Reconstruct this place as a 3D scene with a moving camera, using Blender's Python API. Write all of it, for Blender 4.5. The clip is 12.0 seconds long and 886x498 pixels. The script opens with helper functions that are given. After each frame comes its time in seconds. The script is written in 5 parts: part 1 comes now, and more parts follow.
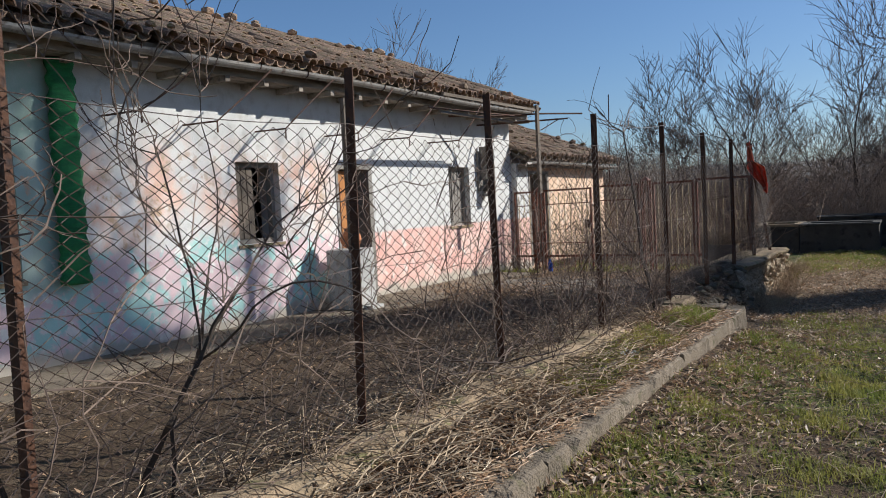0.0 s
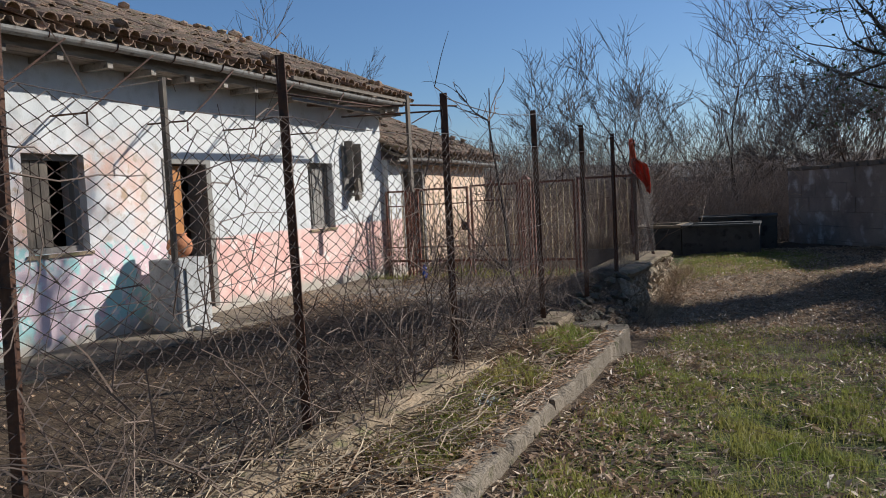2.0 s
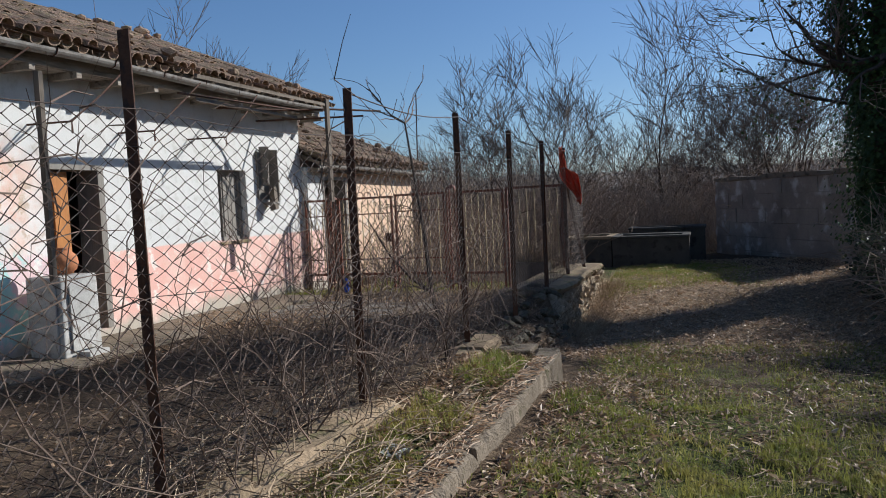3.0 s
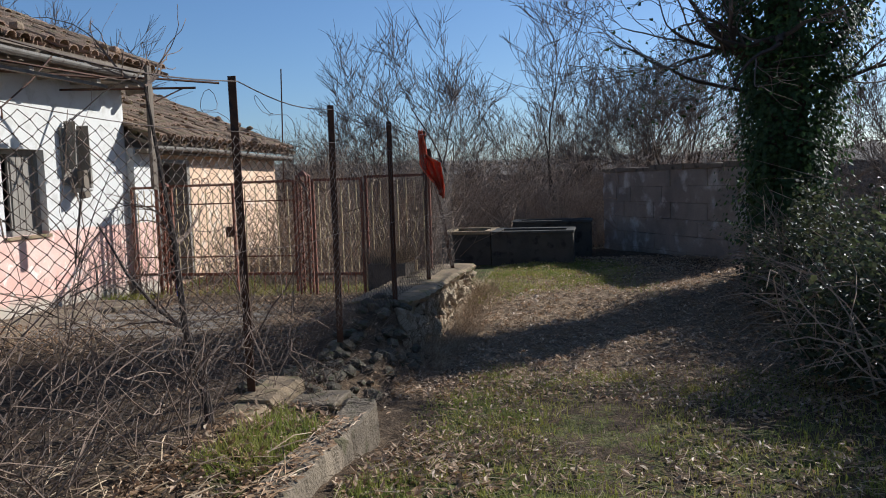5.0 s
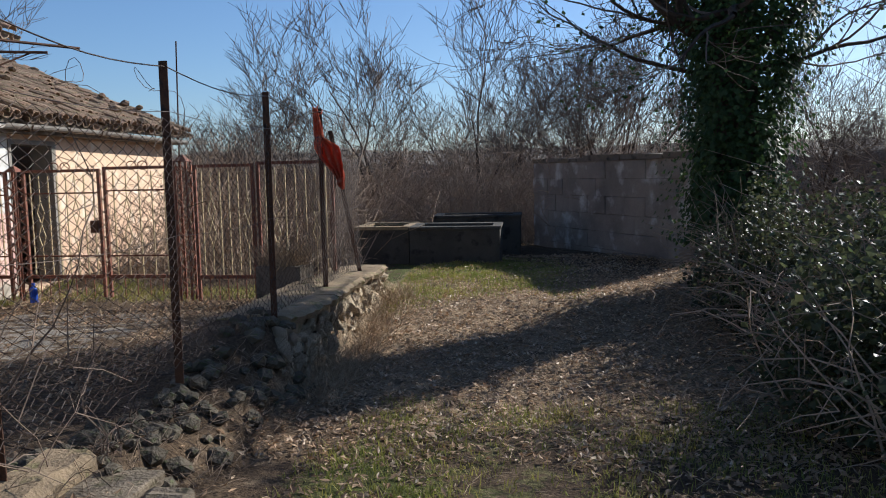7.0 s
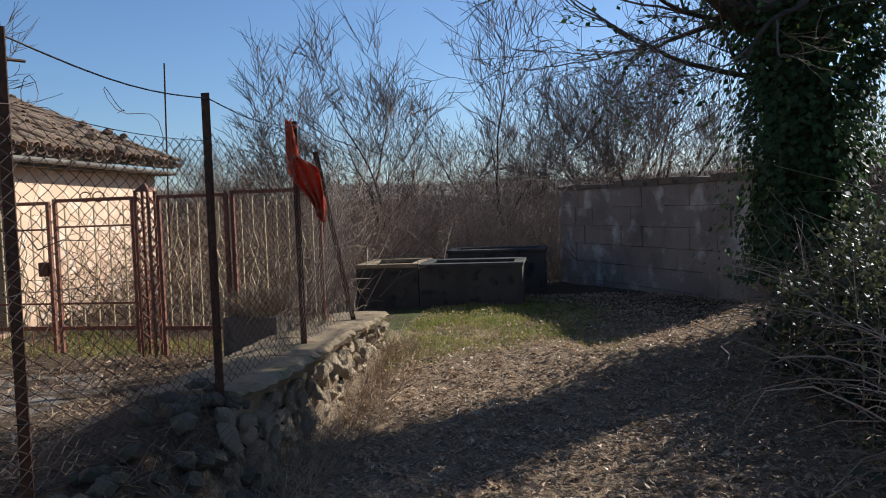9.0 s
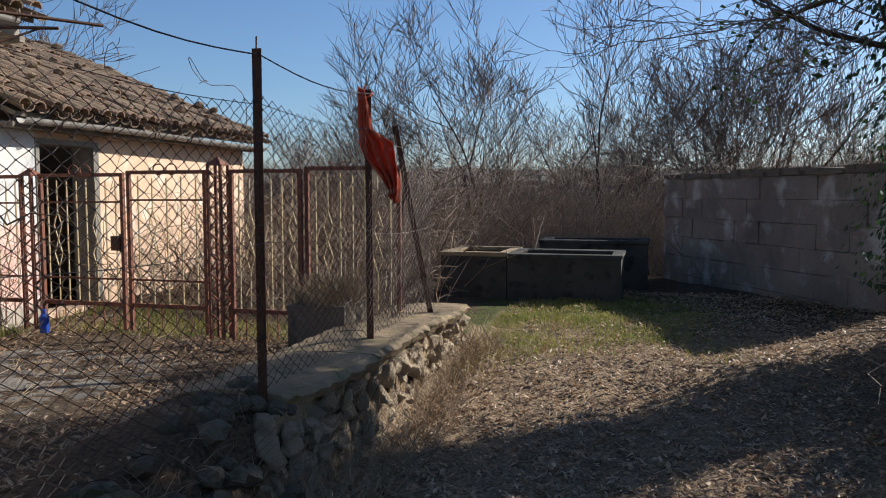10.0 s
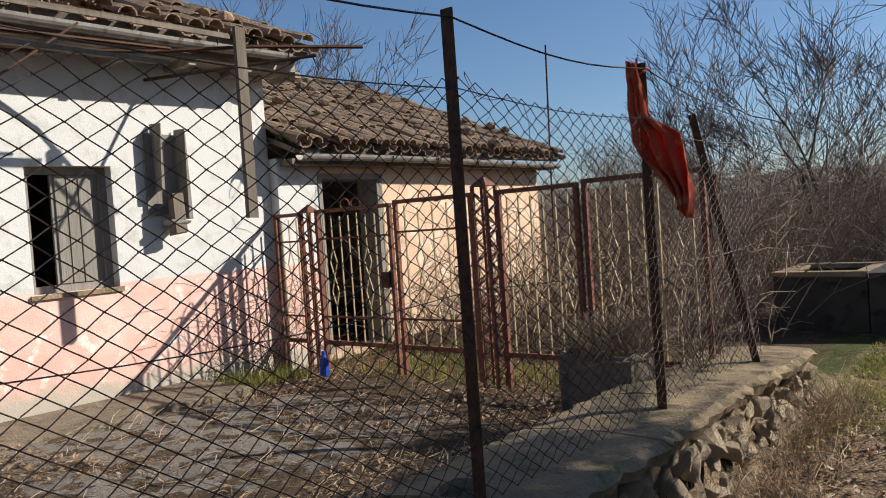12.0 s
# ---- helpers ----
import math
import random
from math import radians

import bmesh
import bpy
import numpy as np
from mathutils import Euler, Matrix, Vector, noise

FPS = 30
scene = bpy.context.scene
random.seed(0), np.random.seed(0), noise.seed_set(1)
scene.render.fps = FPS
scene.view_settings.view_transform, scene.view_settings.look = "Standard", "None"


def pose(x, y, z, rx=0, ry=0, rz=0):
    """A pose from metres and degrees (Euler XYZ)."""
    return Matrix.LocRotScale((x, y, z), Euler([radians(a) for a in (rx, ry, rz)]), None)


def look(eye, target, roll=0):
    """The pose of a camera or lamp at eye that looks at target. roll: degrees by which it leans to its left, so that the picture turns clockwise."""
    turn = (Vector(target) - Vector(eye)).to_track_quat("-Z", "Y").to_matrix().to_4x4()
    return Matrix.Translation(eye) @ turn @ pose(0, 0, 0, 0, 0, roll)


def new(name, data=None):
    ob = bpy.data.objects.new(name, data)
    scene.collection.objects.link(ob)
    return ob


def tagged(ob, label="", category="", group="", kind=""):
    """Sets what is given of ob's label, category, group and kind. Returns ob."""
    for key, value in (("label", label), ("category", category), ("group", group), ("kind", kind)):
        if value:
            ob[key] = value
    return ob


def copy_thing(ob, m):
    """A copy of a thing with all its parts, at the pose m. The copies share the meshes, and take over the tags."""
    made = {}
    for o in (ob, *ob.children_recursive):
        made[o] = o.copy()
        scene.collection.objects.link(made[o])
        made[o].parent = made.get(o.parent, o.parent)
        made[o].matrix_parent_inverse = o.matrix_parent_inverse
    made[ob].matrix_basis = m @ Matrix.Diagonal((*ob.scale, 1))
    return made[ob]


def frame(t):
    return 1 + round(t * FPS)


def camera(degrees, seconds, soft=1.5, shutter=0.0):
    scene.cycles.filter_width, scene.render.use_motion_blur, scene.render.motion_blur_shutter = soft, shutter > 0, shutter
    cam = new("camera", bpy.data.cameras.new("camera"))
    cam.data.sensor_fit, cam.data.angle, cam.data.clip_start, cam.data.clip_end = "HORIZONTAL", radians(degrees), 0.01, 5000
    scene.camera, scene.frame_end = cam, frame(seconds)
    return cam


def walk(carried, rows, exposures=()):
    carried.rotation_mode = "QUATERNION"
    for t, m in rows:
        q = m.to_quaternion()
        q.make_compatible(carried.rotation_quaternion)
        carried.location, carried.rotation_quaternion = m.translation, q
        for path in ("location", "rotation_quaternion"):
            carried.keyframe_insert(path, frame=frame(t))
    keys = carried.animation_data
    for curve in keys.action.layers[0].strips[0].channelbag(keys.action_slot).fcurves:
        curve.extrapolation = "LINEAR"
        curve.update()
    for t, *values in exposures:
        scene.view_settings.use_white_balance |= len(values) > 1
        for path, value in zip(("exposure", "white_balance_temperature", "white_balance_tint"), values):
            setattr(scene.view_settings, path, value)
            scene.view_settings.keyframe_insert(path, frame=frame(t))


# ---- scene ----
cam = camera(59.5, 12.0, soft=1.0)
PATH = [
    (0, (-0.151, 0.34, 1.391), (-1.206, 2.035, 1.276), -3.1),
    (0.5, (-0.164, 0.694, 1.384), (-1.223, 2.388, 1.291), -1.8),
    (1, (-0.267, 1.051, 1.364), (-1.218, 2.806, 1.245), -1.1),
    (1.5, (-0.358, 1.342, 1.401), (-1.236, 3.132, 1.246), -2.7),
    (2, (-0.41, 1.726, 1.392), (-1.222, 3.549, 1.259), -3.0),
    (2.5, (-0.479, 2.055, 1.384), (-1.242, 3.896, 1.21), -1.9),
    (3, (-0.545, 2.396, 1.404), (-1.193, 4.284, 1.285), -2.8),
    (3.2, (-0.545, 2.531, 1.381), (-1.184, 4.42, 1.23), -3.1),
    (4.8, (-0.381, 3.957, 1.453), (-0.823, 5.898, 1.261), -2.4),
    (5, (-0.355, 4.111, 1.456), (-0.764, 6.061, 1.288), -1.9),
    (5.5, (-0.356, 4.47, 1.446), (-0.651, 6.437, 1.238), -0.9),
    (6, (-0.39, 4.822, 1.462), (-0.614, 6.805, 1.329), -2.5),
    (6.5, (-0.356, 5.215, 1.433), (-0.572, 7.197, 1.282), -2.0),
    (7, (-0.338, 5.549, 1.429), (-0.576, 7.525, 1.233), -1.2),
    (7.5, (-0.344, 5.945, 1.453), (-0.557, 7.93, 1.341), -1.7),
    (7.7, (-0.339, 6.1, 1.451), (-0.567, 8.083, 1.326), -1.8),
    (9.3, (-0.398, 7.289, 1.369), (-0.745, 9.257, 1.272), -2.1),
    (9.5, (-0.394, 7.439, 1.371), (-0.815, 9.393, 1.295), -1.4),
    (10, (-0.444, 7.786, 1.357), (-0.981, 9.707, 1.214), -0.1),
    (10.5, (-0.508, 8.151, 1.359), (-1.054, 10.068, 1.193), -1.4),
    (11, (-0.558, 8.522, 1.351), (-1.365, 10.346, 1.21), -0.9),
    (11.5, (-0.68, 8.848, 1.342), (-1.759, 10.528, 1.235), -1.2),
    (12, (-0.738, 9.142, 1.347), (-2.004, 10.689, 1.281), -4.0),
]
walk(cam, [(t, look(eye, target, roll)) for t, eye, target, roll in PATH], [(0, 0.38, 5600, 10), (3, 0.3, 5470, 10), (5, 0.5, 5500, 10), (7, 0.68, 5620, 10), (10, 0.66, 5760, 10), (11.5, 0.84, 6000, 10), (12, 0.5, 5950, 10)])

# ---- world and light ----
SUN = Vector((1.17, 1.10, 0.95)).normalized()
world = bpy.data.worlds.new("sky")
scene.world = world
world.use_nodes = True
wn = world.node_tree.nodes
sky = wn.new("ShaderNodeTexSky")
sky.sky_type, sky.sun_disc = "NISHITA", False
sky.sun_elevation = math.asin(SUN.z)
sky.sun_rotation = math.atan2(SUN.x, SUN.y)
sky.air_density, sky.dust_density, sky.ozone_density = 1.0, 0.6, 4.0
wn["Background"].inputs[1].default_value = 0.07
world.node_tree.links.new(sky.outputs[0], wn["Background"].inputs[0])
sun_data = bpy.data.lights.new("sun", "SUN")
sun_data.energy, sun_data.angle, sun_data.color = 5.0, radians(0.6), (1.0, 0.91, 0.76)
sun = new("sun", sun_data)
sun.matrix_world = look(SUN * 40, (0, 0, 0))


# ---- materials ----
def mat(name, c1, c2, scale=6.0, rough=0.85, bump=0.3, c3=None, metal=0.0, fine=60.0, rand=0.0, spec=0.3, stretch=(1, 1, 1), dist=0.02, thin=0.0):
    """Two-scale noise between c1 and c2 with spots of c3, and fine relief."""
    m = bpy.data.materials.new(name)
    m.use_nodes = True
    nt = m.node_tree
    n, l = nt.nodes, nt.links
    b = n["Principled BSDF"]
    tc = n.new("ShaderNodeTexCoord")
    mp = n.new("ShaderNodeMapping")
    mp.inputs["Scale"].default_value = stretch
    l.new(tc.outputs["Object"], mp.inputs[0])
    a = n.new("ShaderNodeTexNoise")
    a.inputs["Scale"].default_value, a.inputs["Detail"].default_value, a.inputs["Roughness"].default_value = scale, 6, 0.65
    f = n.new("ShaderNodeTexNoise")
    f.inputs["Scale"].default_value, f.inputs["Detail"].default_value = fine, 4
    for t in (a, f):
        l.new(mp.outputs[0], t.inputs["Vector"])
    r = n.new("ShaderNodeValToRGB")
    r.color_ramp.elements[0].position, r.color_ramp.elements[1].position = 0.35, 0.65
    r.color_ramp.elements[0].color, r.color_ramp.elements[1].color = (*c1, 1), (*c2, 1)
    l.new(a.outputs[0], r.inputs[0])
    out = r.outputs[0]
    if c3:
        s = n.new("ShaderNodeTexNoise")
        s.inputs["Scale"].default_value, s.inputs["Detail"].default_value = scale * 2.7, 8
        l.new(mp.outputs[0], s.inputs["Vector"])
        sr = n.new("ShaderNodeMapRange")
        sr.inputs[1].default_value, sr.inputs[2].default_value = 0.55, 0.68
        l.new(s.outputs[0], sr.inputs[0])
        x = n.new("ShaderNodeMix")
        x.data_type = "RGBA"
        l.new(sr.outputs[0], x.inputs[0])
        l.new(out, x.inputs[6])
        x.inputs[7].default_value = (*c3, 1)
        out = x.outputs[2]
    fr = n.new("ShaderNodeMapRange")
    fr.inputs[3].default_value, fr.inputs[4].default_value = 0.72, 1.28
    l.new(f.outputs[0], fr.inputs[0])
    hv = n.new("ShaderNodeHueSaturation")
    l.new(fr.outputs[0], hv.inputs["Value"])
    l.new(out, hv.inputs["Color"])
    if rand:
        oi = n.new("ShaderNodeObjectInfo")
        ge = n.new("ShaderNodeNewGeometry")
        ad = n.new("ShaderNodeMath")
        l.new(oi.outputs["Random"], ad.inputs[0])
        l.new(ge.outputs["Random Per Island"], ad.inputs[1])
        mr = n.new("ShaderNodeMapRange")
        mr.inputs[2].default_value, mr.inputs[3].default_value, mr.inputs[4].default_value = 2.0, 1 - rand, 1 + rand
        l.new(ad.outputs[0], mr.inputs[0])
        hv2 = n.new("ShaderNodeHueSaturation")
        l.new(mr.outputs[0], hv2.inputs["Value"])
        l.new(hv.outputs[0], hv2.inputs["Color"])
        hv = hv2
    l.new(hv.outputs[0], b.inputs["Base Color"])
    b.inputs["Roughness"].default_value, b.inputs["Metallic"].default_value = rough, metal
    b.inputs["Specular IOR Level"].default_value = spec
    if thin:
        tr = n.new("ShaderNodeBsdfTranslucent")
        mx = n.new("ShaderNodeMixShader")
        mx.inputs[0].default_value = thin
        l.new(hv.outputs[0], tr.inputs[0])
        l.new(b.outputs[0], mx.inputs[1])
        l.new(tr.outputs[0], mx.inputs[2])
        l.new(mx.outputs[0], n["Material Output"].inputs[0])
    if bump:
        bp = n.new("ShaderNodeBump")
        bp.inputs["Strength"].default_value, bp.inputs["Distance"].default_value = bump, dist
        sm = n.new("ShaderNodeMath")
        l.new(a.outputs[0], sm.inputs[0])
        l.new(f.outputs[0], sm.inputs[1])
        l.new(sm.outputs[0], bp.inputs["Height"])
        l.new(bp.outputs[0], b.inputs["Normal"])
    return m


M_TILE = mat("old_clay_tile", (0.28, 0.18, 0.12), (0.165, 0.13, 0.09), 4, 0.95, 0.8, (0.17, 0.14, 0.065), rand=0.6)
M_RUST = mat("rusty_steel", (0.055, 0.026, 0.016), (0.10, 0.045, 0.022), 9, 0.8, 0.3, (0.03, 0.02, 0.018))
M_GATE = mat("rusty_painted_gate", (0.20, 0.07, 0.04), (0.13, 0.055, 0.035), 12, 0.75, 0.3, (0.24, 0.12, 0.06))
M_BAR = mat("weathered_gate_bar", (0.52, 0.42, 0.24), (0.36, 0.26, 0.14), 14, 0.7, 0.2)
M_WIRE = mat("rusty_wire", (0.05, 0.036, 0.03), (0.075, 0.045, 0.03), 20, 0.7, 0.0)
M_CONC = mat("mossy_concrete", (0.34, 0.245, 0.15), (0.22, 0.165, 0.10), 3, 0.95, 0.6, (0.16, 0.145, 0.06))
# rubble's dark tone holds the shade over the bank; olive spots for moss
M_RUBBLE = mat("mossy_shade_toned_rubble", (0.13, 0.105, 0.075), (0.08, 0.068, 0.048), 11, 0.95, 0.8, (0.08, 0.085, 0.04), rand=0.4)
M_KERB = mat("old_concrete_kerb", (0.235, 0.185, 0.13), (0.15, 0.118, 0.082), 4, 0.95, 0.7, (0.11, 0.095, 0.05))
M_DARKC = mat("dark_damp_concrete", (0.13, 0.105, 0.08), (0.18, 0.145, 0.11), 2.5, 0.9, 0.4, (0.06, 0.055, 0.045))
M_TROUGH = mat("wet_dark_stone", (0.05, 0.045, 0.038), (0.085, 0.075, 0.062), 2.5, 0.9, 0.5, (0.03, 0.028, 0.024))
M_BLOCK = mat("rendered_block_wall", (0.30, 0.25, 0.20), (0.17, 0.14, 0.115), 1.1, 0.95, 0.7, (0.46, 0.42, 0.37))
M_STONE = mat("rubble_stone", (0.64, 0.50, 0.34), (0.46, 0.36, 0.25), 14, 0.95, 1.0, (0.18, 0.145, 0.10), rand=0.35)
M_GUT = mat("grey_gutter", (0.30, 0.28, 0.25), (0.22, 0.19, 0.16), 4, 0.6, 0.15, (0.13, 0.10, 0.08), metal=0.2)
M_WOOD = mat("grey_old_wood", (0.20, 0.16, 0.12), (0.12, 0.095, 0.07), 5, 0.85, 0.4, stretch=(1, 1, 0.15), fine=30)
M_SHUT = mat("grey_shutter_wood", (0.27, 0.245, 0.21), (0.20, 0.175, 0.145), 5, 0.85, 0.35, stretch=(1, 1, 0.12), fine=40)
M_ORANGE = mat("varnished_orange_wood", (0.45, 0.19, 0.05), (0.30, 0.12, 0.03), 4, 0.55, 0.2, stretch=(1, 1, 0.15), fine=30)
M_EAVE = mat("bleached_eave_wood", (0.36, 0.31, 0.25), (0.22, 0.18, 0.14), 5, 0.9, 0.5, (0.12, 0.10, 0.08), stretch=(1, 0.15, 1), fine=30)
# room plaster coloured dark, so the indoor shade sits in the colour
M_ROOM_SHADE = mat("room_shade_plaster", (0.12, 0.10, 0.09), (0.08, 0.07, 0.06), 2, 0.95, 0.2)
M_GREEN = mat("green_netting", (0.03, 0.20, 0.06), (0.02, 0.12, 0.04), 6, 0.8, 0.5, stretch=(1, 1, 4))
M_FLAG = mat("faded_red_cloth", (0.70, 0.15, 0.07), (0.58, 0.10, 0.05), 5, 0.9, 0.3, (0.76, 0.30, 0.19), fine=200, thin=0.45)
M_BARK = mat("dark_bark", (0.075, 0.055, 0.042), (0.045, 0.035, 0.028), 9, 0.95, 0.5)
M_TWIG = mat("bare_twigs", (0.16, 0.118, 0.09), (0.095, 0.07, 0.053), 3, 0.9, 0.0)
M_SCRUB = mat("dry_scrub", (0.36, 0.265, 0.185), (0.20, 0.145, 0.10), 3, 0.9, 0.0, rand=0.55)
M_VINE = mat("dry_vine", (0.19, 0.135, 0.10), (0.10, 0.07, 0.052), 8, 0.9, 0.0, rand=0.4)
M_STRAW = mat("dry_straw", (0.52, 0.40, 0.26), (0.26, 0.18, 0.11), 5, 0.85, 0.0, rand=0.5)
M_LEAF = mat("dead_leaves", (0.48, 0.32, 0.19), (0.30, 0.185, 0.10), 5, 0.5, 0.0, (0.66, 0.52, 0.35), rand=0.5, thin=0.2)
M_IVY = mat("ivy_leaves", (0.035, 0.065, 0.02), (0.055, 0.09, 0.03), 4, 0.6, 0.0, rand=0.5, spec=0.25, thin=0.3)
M_BUSH = mat("bramble_leaves", (0.065, 0.085, 0.035), (0.13, 0.13, 0.065), 4, 0.46, 0.0, rand=0.75, spec=0.4, thin=0.4)
M_GRASS = mat("winter_grass", (0.18, 0.215, 0.04), (0.36, 0.31, 0.085), 2, 0.65, 0.0, rand=0.4, thin=0.4)
M_BOXW = mat("dirty_white_paint", (0.50, 0.48, 0.44), (0.40, 0.38, 0.34), 5, 0.8, 0.25, (0.28, 0.25, 0.21))
M_POT = mat("terracotta", (0.48, 0.20, 0.09), (0.36, 0.14, 0.06), 8, 0.85, 0.2)
M_BLUE = mat("blue_plastic", (0.02, 0.08, 0.42), (0.02, 0.06, 0.32), 8, 0.4, 0.0)
M_PLASTIC = mat("pale_plastic_litter", (0.36, 0.36, 0.35), (0.26, 0.26, 0.25), 9, 0.4, 0.2)
M_PEACH = mat("peach_plaster", (0.74, 0.52, 0.35), (0.66, 0.45, 0.30), 2.0, 0.92, 0.5, (0.76, 0.63, 0.49))
M_HILL = mat("far_woods", (0.11, 0.095, 0.08), (0.20, 0.17, 0.135), 0.8, 1.0, 0.8, fine=6, dist=0.5)


def nodes_of(name):
    m = bpy.data.materials.new(name)
    m.use_nodes = True
    return m, m.node_tree.nodes, m.node_tree.links


def plaster_material():
    """White upper wall, pink dado beyond the door, patchy pink and pale teal limewash before it."""
    m, n, l = nodes_of("limewashed_plaster")
    b = n["Principled BSDF"]
    geo = n.new("ShaderNodeNewGeometry")
    sep = n.new("ShaderNodeSeparateXYZ")
    l.new(geo.outputs["Position"], sep.inputs[0])

    def noise_tex(s, d=6):
        t = n.new("ShaderNodeTexNoise")
        t.inputs["Scale"].default_value, t.inputs["Detail"].default_value, t.inputs["Roughness"].default_value = s, d, 0.62
        l.new(geo.outputs["Position"], t.inputs["Vector"])
        return t.outputs[0]

    def calc(op, a, c):
        q = n.new("ShaderNodeMath")
        q.operation = op
        for k, v in ((0, a), (1, c)):
            if isinstance(v, (int, float)):
                q.inputs[k].default_value = v
            else:
                l.new(v, q.inputs[k])
        return q.outputs[0]

    def ramp(v, lo, hi):
        q = n.new("ShaderNodeMapRange")
        q.inputs[1].default_value, q.inputs[2].default_value = lo, hi
        l.new(v, q.inputs[0])
        return q.outputs[0]

    def blend(f, a, c):
        q = n.new("ShaderNodeMix")
        q.data_type = "RGBA"
        l.new(f, q.inputs[0])
        for k, v in ((6, a), (7, c)):
            if isinstance(v, tuple):
                q.inputs[k].default_value = (*v, 1)
            else:
                l.new(v, q.inputs[k])
        return q.outputs[2]

    n1, n2, n3, nf = noise_tex(0.9), noise_tex(2.6), noise_tex(7), noise_tex(70, 3)
    white = blend(ramp(n3, 0.52, 0.72), (0.64, 0.62, 0.58), (0.51, 0.48, 0.43))
    zed = calc("ADD", sep.outputs["Z"], calc("MULTIPLY", calc("SUBTRACT", n2, 0.5), 0.5))
    # flaked, warmer lower half of the older part
    old = calc("MULTIPLY", ramp(zed, 2.35, 1.9), ramp(sep.outputs["Y"], 9.0, 8.3))
    tan = blend(ramp(n2, 0.42, 0.58), (0.76, 0.50, 0.38), (0.82, 0.76, 0.70))
    tan = blend(ramp(n3, 0.56, 0.62), tan, (0.58, 0.40, 0.26))
    base = blend(calc("MULTIPLY", old, ramp(n1, 0.36, 0.52)), white, tan)
    teal = blend(ramp(n2, 0.45, 0.52), (0.44, 0.66, 0.60), (0.74, 0.56, 0.55))
    teal = blend(ramp(n3, 0.55, 0.62), teal, (0.80, 0.76, 0.70))
    base = blend(calc("MULTIPLY", ramp(zed, 1.12, 1.04), ramp(sep.outputs["Y"], 9.0, 8.9)), base, teal)
    base = blend(calc("MULTIPLY", calc("MULTIPLY", ramp(sep.outputs["Y"], 4.9, 4.86), ramp(zed, 0.72, 0.8)), ramp(n3, 0.66, 0.6)), base, blend(ramp(n2, 0.4, 0.6), (0.36, 0.46, 0.38), (0.44, 0.52, 0.46)))
    pink = blend(ramp(n2, 0.40, 0.62), (0.74, 0.43, 0.35), (0.77, 0.54, 0.45))
    pink = blend(ramp(n3, 0.57, 0.66), pink, (0.78, 0.70, 0.62))
    pz = calc("ADD", sep.outputs["Z"], calc("MULTIPLY", calc("SUBTRACT", n3, 0.5), 0.05))
    base = blend(calc("MULTIPLY", ramp(pz, 1.04, 1.02), ramp(sep.outputs["Y"], 8.9, 9.0)), base, pink)
    base = blend(ramp(zed, 0.24, 0.12), base, (0.46, 0.40, 0.32))
    grime = n.new("ShaderNodeMapRange")
    grime.inputs[3].default_value, grime.inputs[4].default_value = 0.86, 1.12
    l.new(nf, grime.inputs[0])
    hv = n.new("ShaderNodeHueSaturation")
    l.new(base, hv.inputs["Color"])
    l.new(grime.outputs[0], hv.inputs["Value"])
    l.new(hv.outputs[0], b.inputs["Base Color"])
    b.inputs["Roughness"].default_value = 0.93
    b.inputs["Specular IOR Level"].default_value = 0.2
    bp = n.new("ShaderNodeBump")
    bp.inputs["Strength"].default_value, bp.inputs["Distance"].default_value = 0.45, 0.02
    l.new(calc("ADD", n3, calc("MULTIPLY", nf, 0.4)), bp.inputs["Height"])
    l.new(bp.outputs[0], b.inputs["Normal"])
    return m


